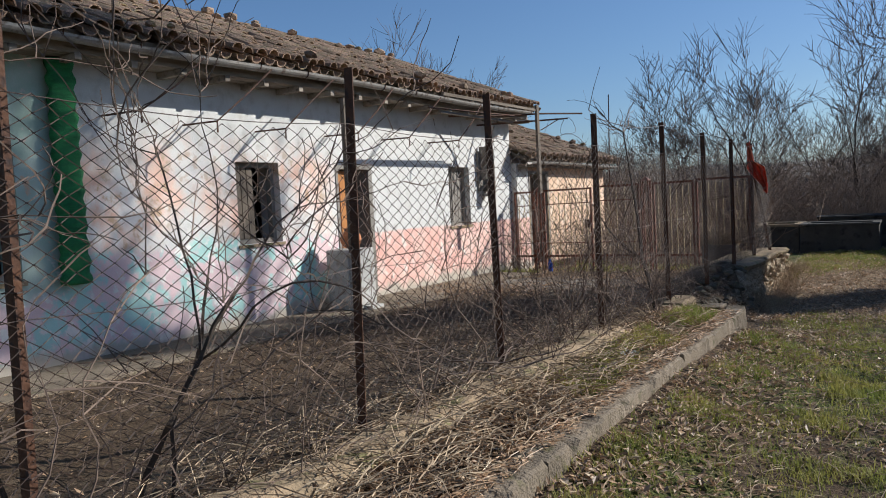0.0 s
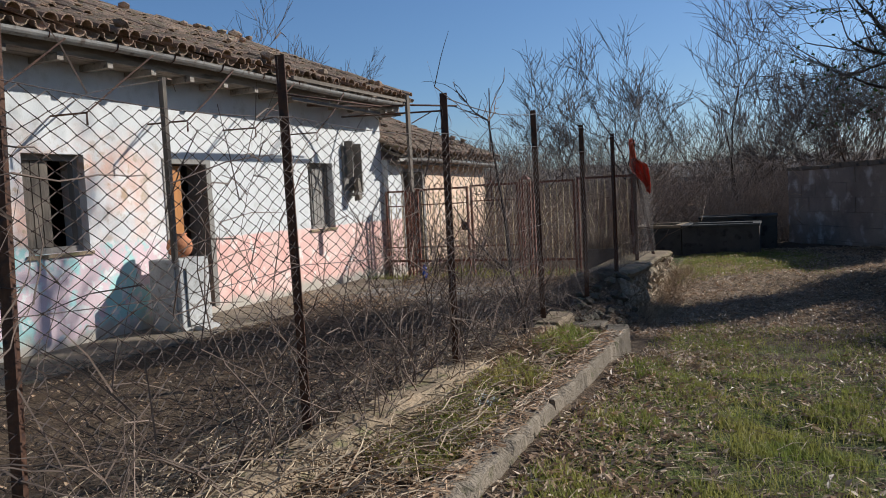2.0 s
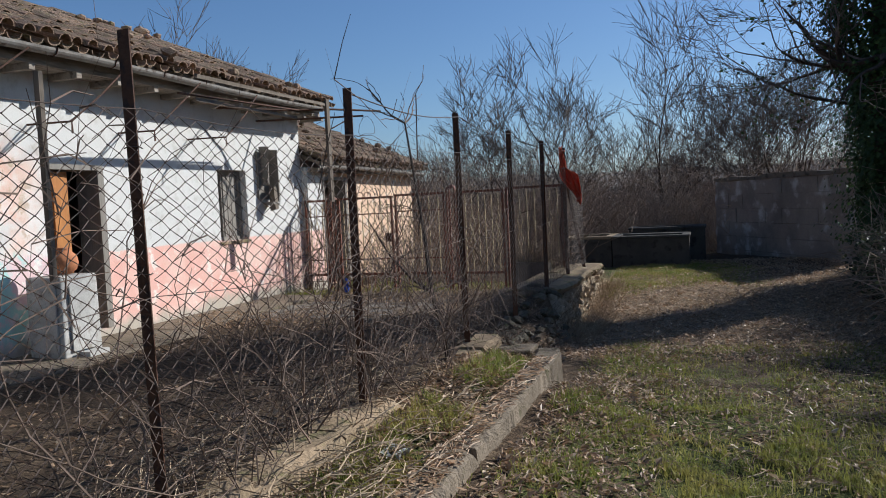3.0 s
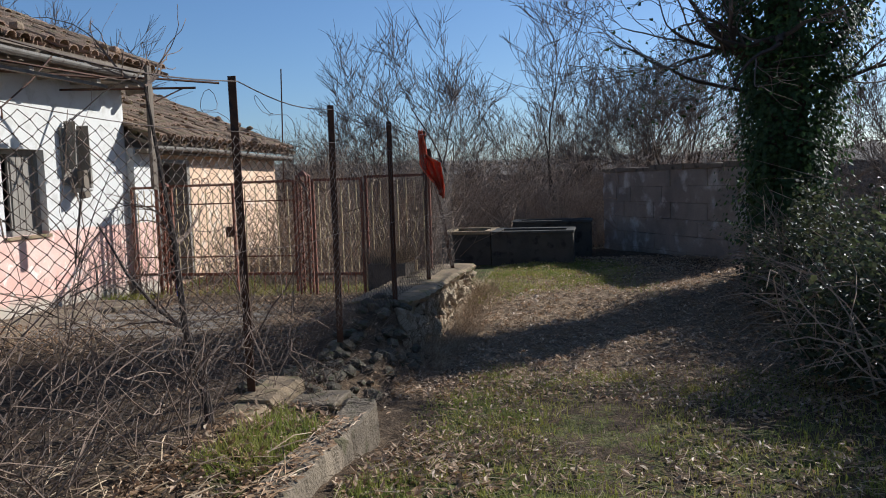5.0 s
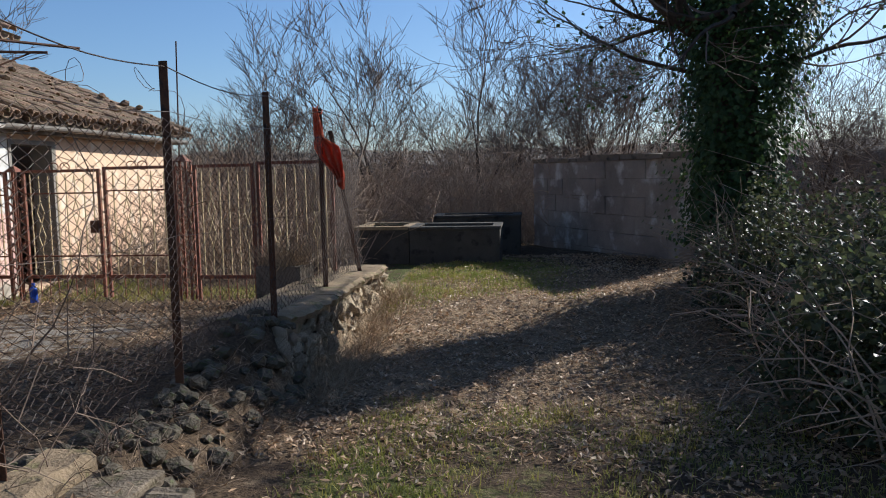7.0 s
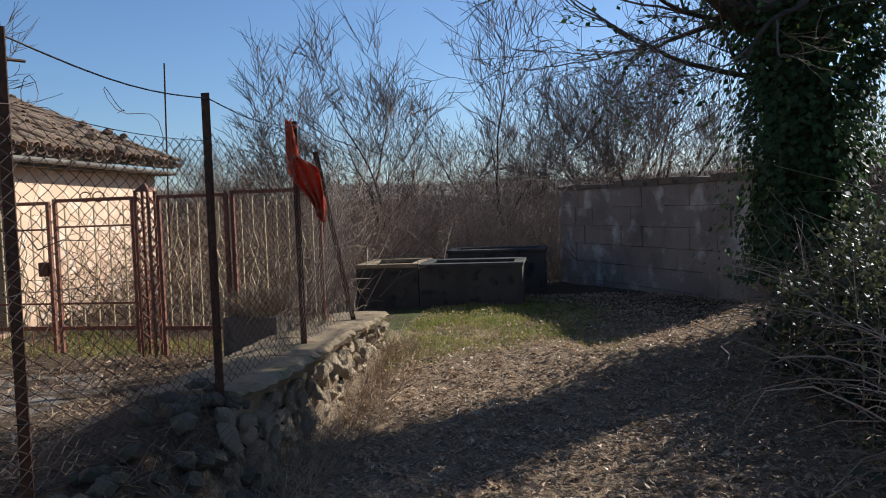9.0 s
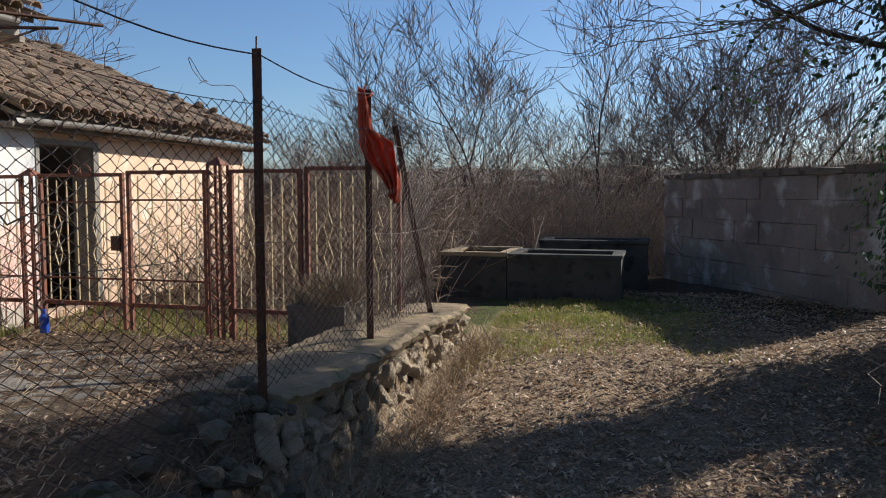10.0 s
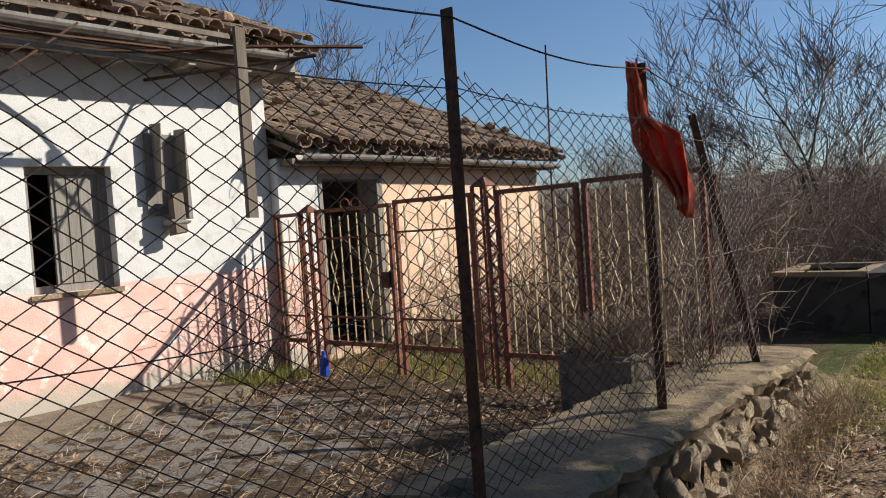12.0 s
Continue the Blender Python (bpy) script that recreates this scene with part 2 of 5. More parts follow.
def ground_material():
    """Brown litter soil with patches of short grass; worn concrete in the yard by the gate."""
    m, n, l = nodes_of("ground_soil_and_grass")
    b = n["Principled BSDF"]
    geo = n.new("ShaderNodeNewGeometry")

    def tex(s, d=6):
        t = n.new("ShaderNodeTexNoise")
        t.inputs["Scale"].default_value, t.inputs["Detail"].default_value, t.inputs["Roughness"].default_value = s, d, 0.65
        l.new(geo.outputs["Position"], t.inputs["Vector"])
        return t.outputs[0]

    def ramp(v, lo, hi, c1, c2):
        q = n.new("ShaderNodeMapRange")
        q.inputs[1].default_value, q.inputs[2].default_value = lo, hi
        l.new(v, q.inputs[0])
        x = n.new("ShaderNodeMix")
        x.data_type = "RGBA"
        l.new(q.outputs[0], x.inputs[0])
        for k, c in ((6, c1), (7, c2)):
            if isinstance(c, tuple):
                x.inputs[k].default_value = (*c, 1)
            else:
                l.new(c, x.inputs[k])
        return x.outputs[2]

    big, mid, small = tex(0.8), tex(5), tex(45, 4)
    soil = ramp(small, 0.35, 0.65, (0.045, 0.030, 0.019), (0.135, 0.092, 0.056))
    soil = ramp(mid, 0.55, 0.75, soil, (0.125, 0.092, 0.06))
    grass = ramp(small, 0.35, 0.65, (0.035, 0.042, 0.010), (0.115, 0.125, 0.035))
    g = n.new("ShaderNodeAttribute")
    g.attribute_name = "grassy"
    add = n.new("ShaderNodeMath")
    l.new(g.outputs["Fac"], add.inputs[0])
    sc = n.new("ShaderNodeMath")
    sc.operation = "MULTIPLY_ADD"
    sc.inputs[1].default_value, sc.inputs[2].default_value = 2.2, -1.12
    l.new(mid, sc.inputs[0])
    l.new(sc.outputs[0], add.inputs[1])
    col = ramp(add.outputs[0], 0.4, 0.62, soil, grass)
    lit = n.new("ShaderNodeAttribute")
    lit.attribute_name = "littered"
    add3 = n.new("ShaderNodeMath")
    l.new(lit.outputs["Fac"], add3.inputs[0])
    l.new(sc.outputs[0], add3.inputs[1])
    col = ramp(add3.outputs[0], 0.1, 0.7, col, ramp(small, 0.3, 0.7, (0.085, 0.055, 0.033), (0.44, 0.32, 0.20)))
    p = n.new("ShaderNodeAttribute")
    p.attribute_name = "paved"
    add2 = n.new("ShaderNodeMath")
    l.new(p.outputs["Fac"], add2.inputs[0])
    l.new(sc.outputs[0], add2.inputs[1])
    paved = ramp(mid, 0.4, 0.6, (0.30, 0.27, 0.23), (0.20, 0.175, 0.145))
    col = ramp(add2.outputs[0], 0.45, 0.6, col, paved)
    l.new(col, b.inputs["Base Color"])
    b.inputs["Roughness"].default_value = 0.95
    b.inputs["Specular IOR Level"].default_value = 0.15
    bp = n.new("ShaderNodeBump")
    bp.inputs["Strength"].default_value, bp.inputs["Distance"].default_value = 0.8, 0.03
    l.new(small, bp.inputs["Height"])
    l.new(bp.outputs[0], b.inputs["Normal"])
    return m


M_WALL, M_GROUND = plaster_material(), ground_material()


# ---- mesh helpers ----
class Shape:
    """Gathers vertices and faces of one mesh."""

    def __init__(self):
        self.v, self.f = [], []

    def box(self, x0, x1, y0, y1, z0, z1, wob=0.0, m=None):
        k = len(self.v)
        for z in (z0, z1):
            for x, y in ((x0, y0), (x1, y0), (x1, y1), (x0, y1)):
                p = Vector((x, y, z))
                if wob:
                    p += Vector((random.uniform(-wob, wob), random.uniform(-wob, wob), random.uniform(-wob, wob)))
                self.v.append(m @ p if m else p)
        self.f += [[k + i for i in q] for q in ((3, 2, 1, 0), (4, 5, 6, 7), (0, 1, 5, 4), (1, 2, 6, 5), (2, 3, 7, 6), (3, 0, 4, 7))]
        return self

    def tube(self, pts, radii, sides=4, cap=True):
        pts = [Vector(p) for p in pts]
        if isinstance(radii, (int, float)):
            radii = [radii] * len(pts)
        k = len(self.v)
        ref = Vector((0.31, 0.17, 0.93))
        for i, p in enumerate(pts):
            d = (pts[min(i + 1, len(pts) - 1)] - pts[max(i - 1, 0)])
            d = d.normalized() if d.length > 1e-9 else Vector((0, 0, 1))
            a = d.cross(ref)
            a = a.normalized() if a.length > 0.05 else d.cross(Vector((1, 0, 0))).normalized()
            c = d.cross(a)
            for j in range(sides):
                w = 2 * math.pi * j / sides
                self.v.append(p + radii[i] * (math.cos(w) * a + math.sin(w) * c))
        for i in range(len(pts) - 1):
            for j in range(sides):
                q = (j + 1) % sides
                self.f.append([k + i * sides + j, k + i * sides + q, k + (i + 1) * sides + q, k + (i + 1) * sides + j])
        if cap and sides > 2:
            self.f.append([k + j for j in range(sides)][::-1])
            e = k + (len(pts) - 1) * sides
            self.f.append([e + j for j in range(sides)])
        return self

    def leaf(self, p, along, side, fold=0.25):
        """A folded leaf: four triangles."""
        p, along, side = Vector(p), Vector(along), Vector(side)
        up = along.cross(side).normalized() * side.length * fold
        k = len(self.v)
        self.v += [p, p + along * 0.45 + side + up, p + along, p + along * 0.45 - side + up, p + along * 0.5]
        self.f += [[k, k + 1, k + 4], [k + 1, k + 2, k + 4], [k, k + 4, k + 3], [k + 4, k + 2, k + 3]]
        return self

    def blade(self, p, tip, w):
        p, tip = Vector(p), Vector(tip)
        k = len(self.v)
        mid = (p + tip) / 2 + Vector((0, 0, 0.2 * (tip - p).length))
        self.v += [p - w, p + w, mid + w * 0.7, mid - w * 0.7, tip]
        self.f += [[k, k + 1, k + 2, k + 3], [k + 3, k + 2, k + 4]]

    def mesh(self, name, material, smooth=False):
        me = bpy.data.meshes.new(name)
        me.from_pydata([tuple(p) for p in self.v], [], self.f)
        me.materials.append(material)
        if smooth:
            me.polygons.foreach_set("use_smooth", [True] * len(me.polygons))
        me.update()
        return me


def part(name, shape, material, parent=None, label="", smooth=False):
    ob = new(name, shape.mesh(name, material, smooth))
    ob.parent = parent
    return tagged(ob, label)


def bevelled(ob, w, seg=2):
    md = ob.modifiers.new("bevel", "BEVEL")
    md.width, md.segments = w, seg
    return ob


def thing(name, label, category, group="", at=(0, 0, 0)):
    ob = new(name)
    ob.location = at
    return tagged(ob, label, category, group)


def rnd(a, b):
    return random.uniform(a, b)


def smooth_step(a, b, x):
    t = min(1, max(0, (x - a) / (b - a)))
    return t * t * (3 - 2 * t)


PATH_Z = ((-60, 0.1), (2, 0.0), (5, 0.02), (8, 0.0), (9.5, -0.1), (10.7, -0.22), (12.5, -0.23), (13.5, -0.17), (14.4, -0.04), (16, 0.02), (19, 0.02), (23, -0.1), (32, -1.2), (70, -3.0), (900, -8.0))


def ground_z(x, y, fine=True):
    """Height of the ground: lane, higher yard behind the low walls, bank under the brambles."""
    lane = float(np.interp(y, [a for a, _ in PATH_Z], [c for _, c in PATH_Z]))
    lane += 0.125 * smooth_step(-0.7, -1.55, x) * smooth_step(8.5, 7.0, y)
    lane += 0.18 * smooth_step(0.9, 2.2, x) * smooth_step(19, 15, y)
    edge = -1.74 - 0.42 * smooth_step(8.0, 8.9, y)
    yard = 0.05 - 0.1 * smooth_step(11, 14, y) + 0.22 * smooth_step(-4.2, -2.6, x) * smooth_step(10.5, 7.5, y)
    strip = 0.2 + 0.07 * smooth_step(-1.85, -2.1, x) * smooth_step(8.2, 7.4, y)
    yard += 0.27 * smooth_step(-3.4, -2.75, x) * smooth_step(9.4, 10.8, y) * smooth_step(13.1, 12.3, y)
    bank = 0.06 + 0.22 * smooth_step(8.6, 9.4, y) * smooth_step(11.2, 10.4, y)
    t = smooth_step(edge + bank, edge - bank, x)
    k = smooth_step(-2.15, -2.35, x)
    high = strip * (1 - k) + yard * k
    if y > 15.0:
        t *= smooth_step(15.6, 15.0, y)
    z = lane * (1 - t) + high * t
    if fine:
        z += 0.035 * noise.noise((x * 1.1, y * 1.1, 0)) + 0.018 * noise.noise((x * 5, y * 5, 3))
    return z


# ---- ground ----
def axis(near, far_lo, far_hi, lo, hi):
    a = list(np.arange(lo, hi + 1e-6, near))
    s, v = near, lo
    low = []
    while v > far_lo:
        s *= 1.35
        v -= s
        low.append(v)
    s, v = near, hi
    high = []
    while v < far_hi:
        s *= 1.35
        v += s
        high.append(v)
    return low[::-1] + a + high


def grassy_at(x, y):
    g = 0.0
    if -1.66 < x < 5 and y < 12:
        g = 0.60 * smooth_step(-1.66, -1.3, x) * (0.7 + 0.3 * smooth_step(10.0, 6.5, y)) * smooth_step(12, 10.5, y)
    if 13.4 < y < 18.5 and -2.6 < x < 0.9:
        g = max(g, 0.62 * smooth_step(13.8, 15.6, y) * smooth_step(0.5, -0.7, x))
    if -2.15 < x < -1.75 and 5.2 < y < 8.2:
        g = 0.8
    return g + 0.5 * noise.noise((x * 0.7, y * 0.7, 9)) * (g > 0)


xs, ys = axis(0.11, -900, 900, -7.4, 4.2), axis(0.11, -900, 900, -1.5, 23)
gs = Shape()
for yy in ys:
    for xx in xs:
        gs.v.append((xx, yy, ground_z(xx, yy)))
w = len(xs)
for j in range(len(ys) - 1):
    for i in range(w - 1):
        gs.f.append([j * w + i, j * w + i + 1, (j + 1) * w + i + 1, (j + 1) * w + i])
ground = tagged(new("ground", gs.mesh("ground", M_GROUND, True)), "leaf-littered soil with patches of short winter grass", "ground", kind="structure")
for attr, fn in (("grassy", grassy_at), ("littered", lambda x, y: 0.62 * smooth_step(9.5, 11.5, y) * smooth_step(17, 15, y) if x > -2.2 else 0.0), ("paved", lambda x, y: 0.56 * smooth_step(-3.6, -4.4, x) * smooth_step(10.2, 11.2, y) * smooth_step(13.9, 13.3, y) if x < -3 else 0.0)):
    lay = ground.data.attributes.new(attr, "FLOAT", "POINT")
    lay.data.foreach_set("value", [fn(p[0], p[1]) if abs(p[0]) < 12 and -3 < p[1] < 25 else 0.0 for p in gs.v])


# ---- houses ----
def wall_with_openings(name, x_out, thick, y0, y1, z0, z1, holes, material, label):
    s = Shape()
    yc = sorted({y0, y1, *[h[0] for h in holes], *[h[1] for h in holes]})
    for a, c in zip(yc, yc[1:]):
        zz = z0
        for h in sorted([h for h in holes if h[0] <= a and h[1] >= c], key=lambda q: q[2]):
            if h[2] > zz:
                s.box(x_out - thick, x_out, a, c, zz, h[2])
            zz = h[3]
        s.box(x_out - thick, x_out, a, c, zz, z1)
    return tagged(new(name, s.mesh(name, material)), label, "wall", kind="structure")


HX = -7.1
wall_with_openings("wall_front", HX, 0.35, -4, 14.2, -0.2, 3.02, [(3.55, 4.28, 0.9, 2.05), (6.93, 7.66, 1.03, 2.03), (8.77, 9.6, 0.16, 2.02), (11.81, 12.52, 1.0, 2.03)], M_WALL, "flaking white plaster house wall with pink and teal base")
gable = Shape()
for xa, xb in ((14.2 - 0.3, 14.2), (-4, -3.7)):
    k = len(gable.v)
    gable.v += [(HX - 0.35, xa, -0.2), (-12.9, xa, -0.2), (-12.9, xa, 3.0), (-10, xa, 4.42), (HX - 0.35, xa, 3.1), (HX - 0.35, xb, -0.2), (-12.9, xb, -0.2), (-12.9, xb, 3.0), (-10, xb, 4.42), (HX - 0.35, xb, 3.1)]
    gable.f += [[k, k + 1, k + 2, k + 3, k + 4], [k + 9, k + 8, k + 7, k + 6, k + 5]] + [[k + i, k + 5 + i, k + 5 + (i + 1) % 5, k + (i + 1) % 5] for i in range(5)]
tagged(new("wall_gable", gable.mesh("wall_gable", M_WALL)), "white plaster gable walls of the old house", "wall", kind="structure")
# back wall, ceiling and floor take the colour with room shade in it
tagged(new("wall_back", Shape().box(-12.9, -12.6, -3.7, 13.9, -0.2, 3.0).mesh("wall_back", M_ROOM_SHADE)), "plain back wall of the house, coloured dark for room shade", "wall", kind="structure")
tagged(new("ceiling", Shape().box(-12.6, HX - 0.352, -3.7, 13.9, 2.7, 2.76).mesh("ceiling", M_ROOM_SHADE)), "plaster ceiling inside the house, coloured dark for room shade", "ceiling", kind="structure")
tagged(new("floor", Shape().box(-12.6, HX - 0.352, -3.7, 13.9, 0.05, 0.14).mesh("floor", M_ROOM_SHADE)), "floor inside the house, coloured dark for room shade", "floor", kind="structure")
H2 = -6.98
tagged(new("wall_annex_end", Shape().box(H2 - 0.3, H2, 14.204, 14.738, -0.2, 2.12).mesh("wall_annex_end", M_WALL)), "white plaster strip of the annex wall", "wall", kind="structure")
wall_with_openings("wall_annex", H2, 0.3, 14.74, 19.1, -0.2, 2.12, [(14.74, 15.72, 0.03, 1.97)], M_PEACH, "peach plaster wall of the low annex")
an = Shape().box(-11.5, -11.2, 14.204, 19.1, -0.2, 3.4)
k = len(an.v)
an.v += [(H2 - 0.3, 18.8, -0.2), (-11.2, 18.8, -0.2), (-11.2, 18.8, 3.5), (H2 - 0.3, 18.8, 2.1), (H2 - 0.3, 19.1, -0.2), (-11.2, 19.1, -0.2), (-11.2, 19.1, 3.5), (H2 - 0.3, 19.1, 2.1)]
an.f += [[k, k + 1, k + 2, k + 3], [k + 7, k + 6, k + 5, k + 4]] + [[k + i, k + 4 + i, k + 4 + (i + 1) % 4, k + (i + 1) % 4] for i in range(4)]
tagged(new("wall_annex_back", an.mesh("wall_annex_back", M_PEACH)), "plain end and back walls of the annex", "wall", kind="structure")
# concrete walk along the house
walkway = part("pavement", Shape().box(HX + 0.004, -6.05, 2, 9.9, -0.1, 0.075, 0.01).box(HX + 0.004, -6.3, 9.95, 13.2, -0.1, 0.07, 0.02), M_KERB)
tagged(bevelled(walkway, 0.015), "cracked low concrete walk along the house wall", "pavement", kind="structure")


def tile_mesh(length=0.42, r0=0.085, r1=0.07, th=0.014):
    """One curved clay cover tile, lying along +y, with thickness."""
    s = Shape()
    seg = 5
    for yy, r in ((0, r0), (length, r1)):
        for rad in (r, r - th):
            for i in range(seg + 1):
                a = math.pi * i / seg
                s.v.append((rad * math.cos(a), yy, rad * math.sin(a) * 0.85))
    q = seg + 1
    for i in range(seg):
        s.f += [[i, i + 1, 2 * q + i + 1, 2 * q + i], [q + i + 1, q + i, 3 * q + i, 3 * q + i + 1], [i + 1, i, q + i, q + i + 1], [2 * q + i, 2 * q + i + 1, 3 * q + i + 1, 3 * q + i]]
    s.f += [[0, 2 * q, 3 * q, q], [seg, q + seg, 3 * q + seg, 2 * q + seg]]
    return s


TILE = tile_mesh()
TILE_ME = TILE.mesh("tile", M_TILE)


def tiled_roof(name, y0, y1, x_eave, z_eave, x_top, z_top, near, label):
    """A slope of curved tiles over boards: cover tiles in courses over upturned channel tiles."""
    run = Vector((x_top - x_eave, 0, z_top - z_eave))
    length = run.length
    u = run.normalized()
    nrm = Vector((-u.z, 0, u.x)) if u.x > 0 else Vector((u.z, 0, -u.x))
    root = tagged(new(name), label, "roof", kind="structure")
    deck = Shape()
    a, c = Vector((x_eave, y0, z_eave)), Vector((x_top, y0, z_top))
    k = len(deck.v)
    for p in (a, c):
        for yy in (y0, y1):
            deck.v += [Vector((p.x, yy, p.z)) - nrm * 0.05, Vector((p.x, yy, p.z))]
    deck.f += [[k, k + 2, k + 6, k + 4], [k + 1, k + 5, k + 7, k + 3], [k, k + 1, k + 3, k + 2], [k + 4, k + 6, k + 7, k + 5], [k, k + 4, k + 5, k + 1], [k + 2, k + 3, k + 7, k + 6]]
    part("roof_deck", deck, M_WOOD, root)
    rest = Shape()
    rows, cols = int(length / 0.33) + 1, int((y1 - y0) / 0.205)
    count = 0
    for i in range(rows):
        for j in range(cols + 1):
            for kind in (0, 1):
                yy = y0 + (j + 0.5 * kind) * (y1 - y0) / (cols + 0.5)
                d = i * 0.33 - 0.07 + rnd(-0.035, 0.035)
                o = Vector((x_eave, yy + rnd(-0.018, 0.018), z_eave)) + u * d + nrm * ((0.055 if kind else 0.085) + rnd(-0.012, 0.035))
                ty = u + Vector((0, rnd(-0.12, 0.12), 0)) + nrm * rnd(-0.09, 0.05)
                ty.normalize()
                tz = nrm if kind == 0 else -nrm
                tx = ty.cross(tz).normalized()
                tz = tx.cross(ty)
                m = Matrix((tx, ty, tz)).transposed().to_4x4()
                m.translation = o
                if kind == 0 and i < near[0] and near[1] < yy < near[2] and count < 300:
                    ob = new("tile", TILE_ME)
                    ob.parent = root
                    ob.matrix_basis = m
                    count += 1
                else:
                    b = len(rest.v)
                    rest.v += [m @ Vector(p) for p in TILE.v]
                    rest.f += [[b + q for q in f] for f in TILE.f]
                if kind == 0 and random.random() < 0.05 + 0.3 * (i > rows - 3):
                    stone = m @ Vector((0, rnd(0, 0.3), 0.1))
                    lump(rest, stone, rnd(0.05, 0.11) * (1.3 if i > rows - 3 else 1))
    tagged(part("tile_rows", rest, M_TILE, root), kind="stuff")
    return root


def lump(s, p, r, flat=0.7):
    """A rough stone: a jittered octahedron once split."""
    k = len(s.v)
    dirs = [(1, 0, 0), (-1, 0, 0), (0, 1, 0), (0, -1, 0), (0, 0, 1), (0, 0, -1), (1, 1, 1), (-1, 1, 1), (1, -1, 1), (-1, -1, 1), (1, 1, -1), (-1, 1, -1), (1, -1, -1), (-1, -1, -1)]
    for d in dirs:
        q = Vector(d).normalized() * r * rnd(0.8, 1.15)
        q.z *= flat
        s.v.append(Vector(p) + q)
    fan = {0: (6, 8, 12, 10), 1: (7, 11, 13, 9), 2: (6, 10, 11, 7), 3: (8, 9, 13, 12), 4: (6, 7, 9, 8), 5: (10, 12, 13, 11)}
    for c, ring in fan.items():
        for i in range(4):
            s.f.append([k + c, k + ring[i], k + ring[(i + 1) % 4]])


def gutter(name, x, y0, y1, z, label):
    root = thing(name, label, "gutter", at=(0, 0, 0))
    s = Shape()
    prof = [(0.065 * math.cos(a), 0.065 * math.sin(a)) for a in [math.pi + math.pi * i / 8 for i in range(9)]]
    prof = prof + [(p[0] * 0.92, p[1] * 0.92 + 0.002) for p in prof[::-1]]
    n = len(prof)
    steps = 14
    for i in range(steps + 1):
        yy = y0 + (y1 - y0) * i / steps
        dz = 0.018 * math.sin(yy * 0.9) - 0.006 * (yy - y0) / 5
        s.v += [(x + a, yy, z + b + dz) for a, b in prof]
    for i in range(steps):
        for j in range(n):
            s.f.append([i * n + j, i * n + (j + 1) % n, (i + 1) * n + (j + 1) % n, (i + 1) * n + j])
    s.f += [list(range(n)), [steps * n + j for j in range(n)][::-1]]
    part("channel", s, M_GUT, root, smooth=False)
    yy = y0 + 0.5
    while yy < y1:
        part("bracket", Shape().tube([(x - 0.12, yy, z + 0.05), (x - 0.07, yy, z), (x - 0.05, yy, z - 0.055), (x, yy, z - 0.075), (x + 0.055, yy, z - 0.05), (x + 0.075, yy, z + 0.01)], 0.008), M_RUST, root)
        yy += 0.8
    return root


gutter("gutter", -6.60, -4, 14.15, 3.10, "weathered grey half-round gutter under the tiled eave")
gutter("gutter", -6.72, 14.3, 19.3, 2.13, "grey half-round gutter of the annex eave")
eave = Shape()
eave.box(-6.80, -6.75, -4, 14.35, 2.96, 3.12, 0.0).box(-7.098, -6.80, -4, 14.3, 2.955, 2.985)
for i in range(31):
    yy = -3.7 + i * 0.6
    eave.box(-7.098, -6.70, yy, yy + 0.07, 2.88 + rnd(0, 0.015), 2.952)
tagged(part("eave_board", eave, M_EAVE), "weathered wooden eave boards and rafter ends", "eave", kind="structure")
tagged(part("eave_board", Shape().box(-6.976, -6.78, 14.25, 19.3, 2.04, 2.10), M_WOOD), "weathered board under the annex eave", "eave", kind="structure")


def window(name, y0, y1, z0, z1, label, shutters, leaf_mat=M_SHUT, x=HX):
    root = tagged(new(name), label, "window", kind="structure")
    f = Shape()
    t = 0.06
    f.box(x - 0.18, x - 0.1, y0, y0 + t, z0, z1).box(x - 0.18, x - 0.1, y1 - t, y1, z0, z1).box(x - 0.18, x - 0.1, y0 + t, y1 - t, z1 - t, z1).box(x - 0.18, x - 0.1, y0 + t, y1 - t, z0, z0 + t)
    part("window_frame", f, M_SHUT, root)
    part("window_sill", Shape().box(x - 0.1, x + 0.025, y0 - 0.03, y1 + 0.03, z0 - 0.04, z0 - 0.002, 0.004), M_CONC, root)
    for a, c, off in shutters:
        leaf = part("shutter", Shape().box(x - 0.16, x - 0.13, a, c, z0 + t, z1 - t), leaf_mat, root)
        p = a + 0.03
        while p + 0.09 < c:
            part("plank", Shape().box(x - 0.13, x - 0.115, p, p + 0.085, z0 + t + 0.01, z1 - t - 0.01), leaf_mat, leaf)
            p += 0.098
    return root


window("window_1", 6.93, 7.66, 1.03, 2.03, "half-boarded window with brown weathered wooden shutter", [(6.99, 7.32, 0)], M_WOOD)
window("window_2", 11.81, 12.52, 1.0, 2.03, "window half closed by a grey wooden shutter", [(12.06, 12.46, 0)])
window("window_3", 3.55, 4.28, 0.9, 2.05, "dark unglazed window in the shaded wall", [(3.61, 3.8, 0)])


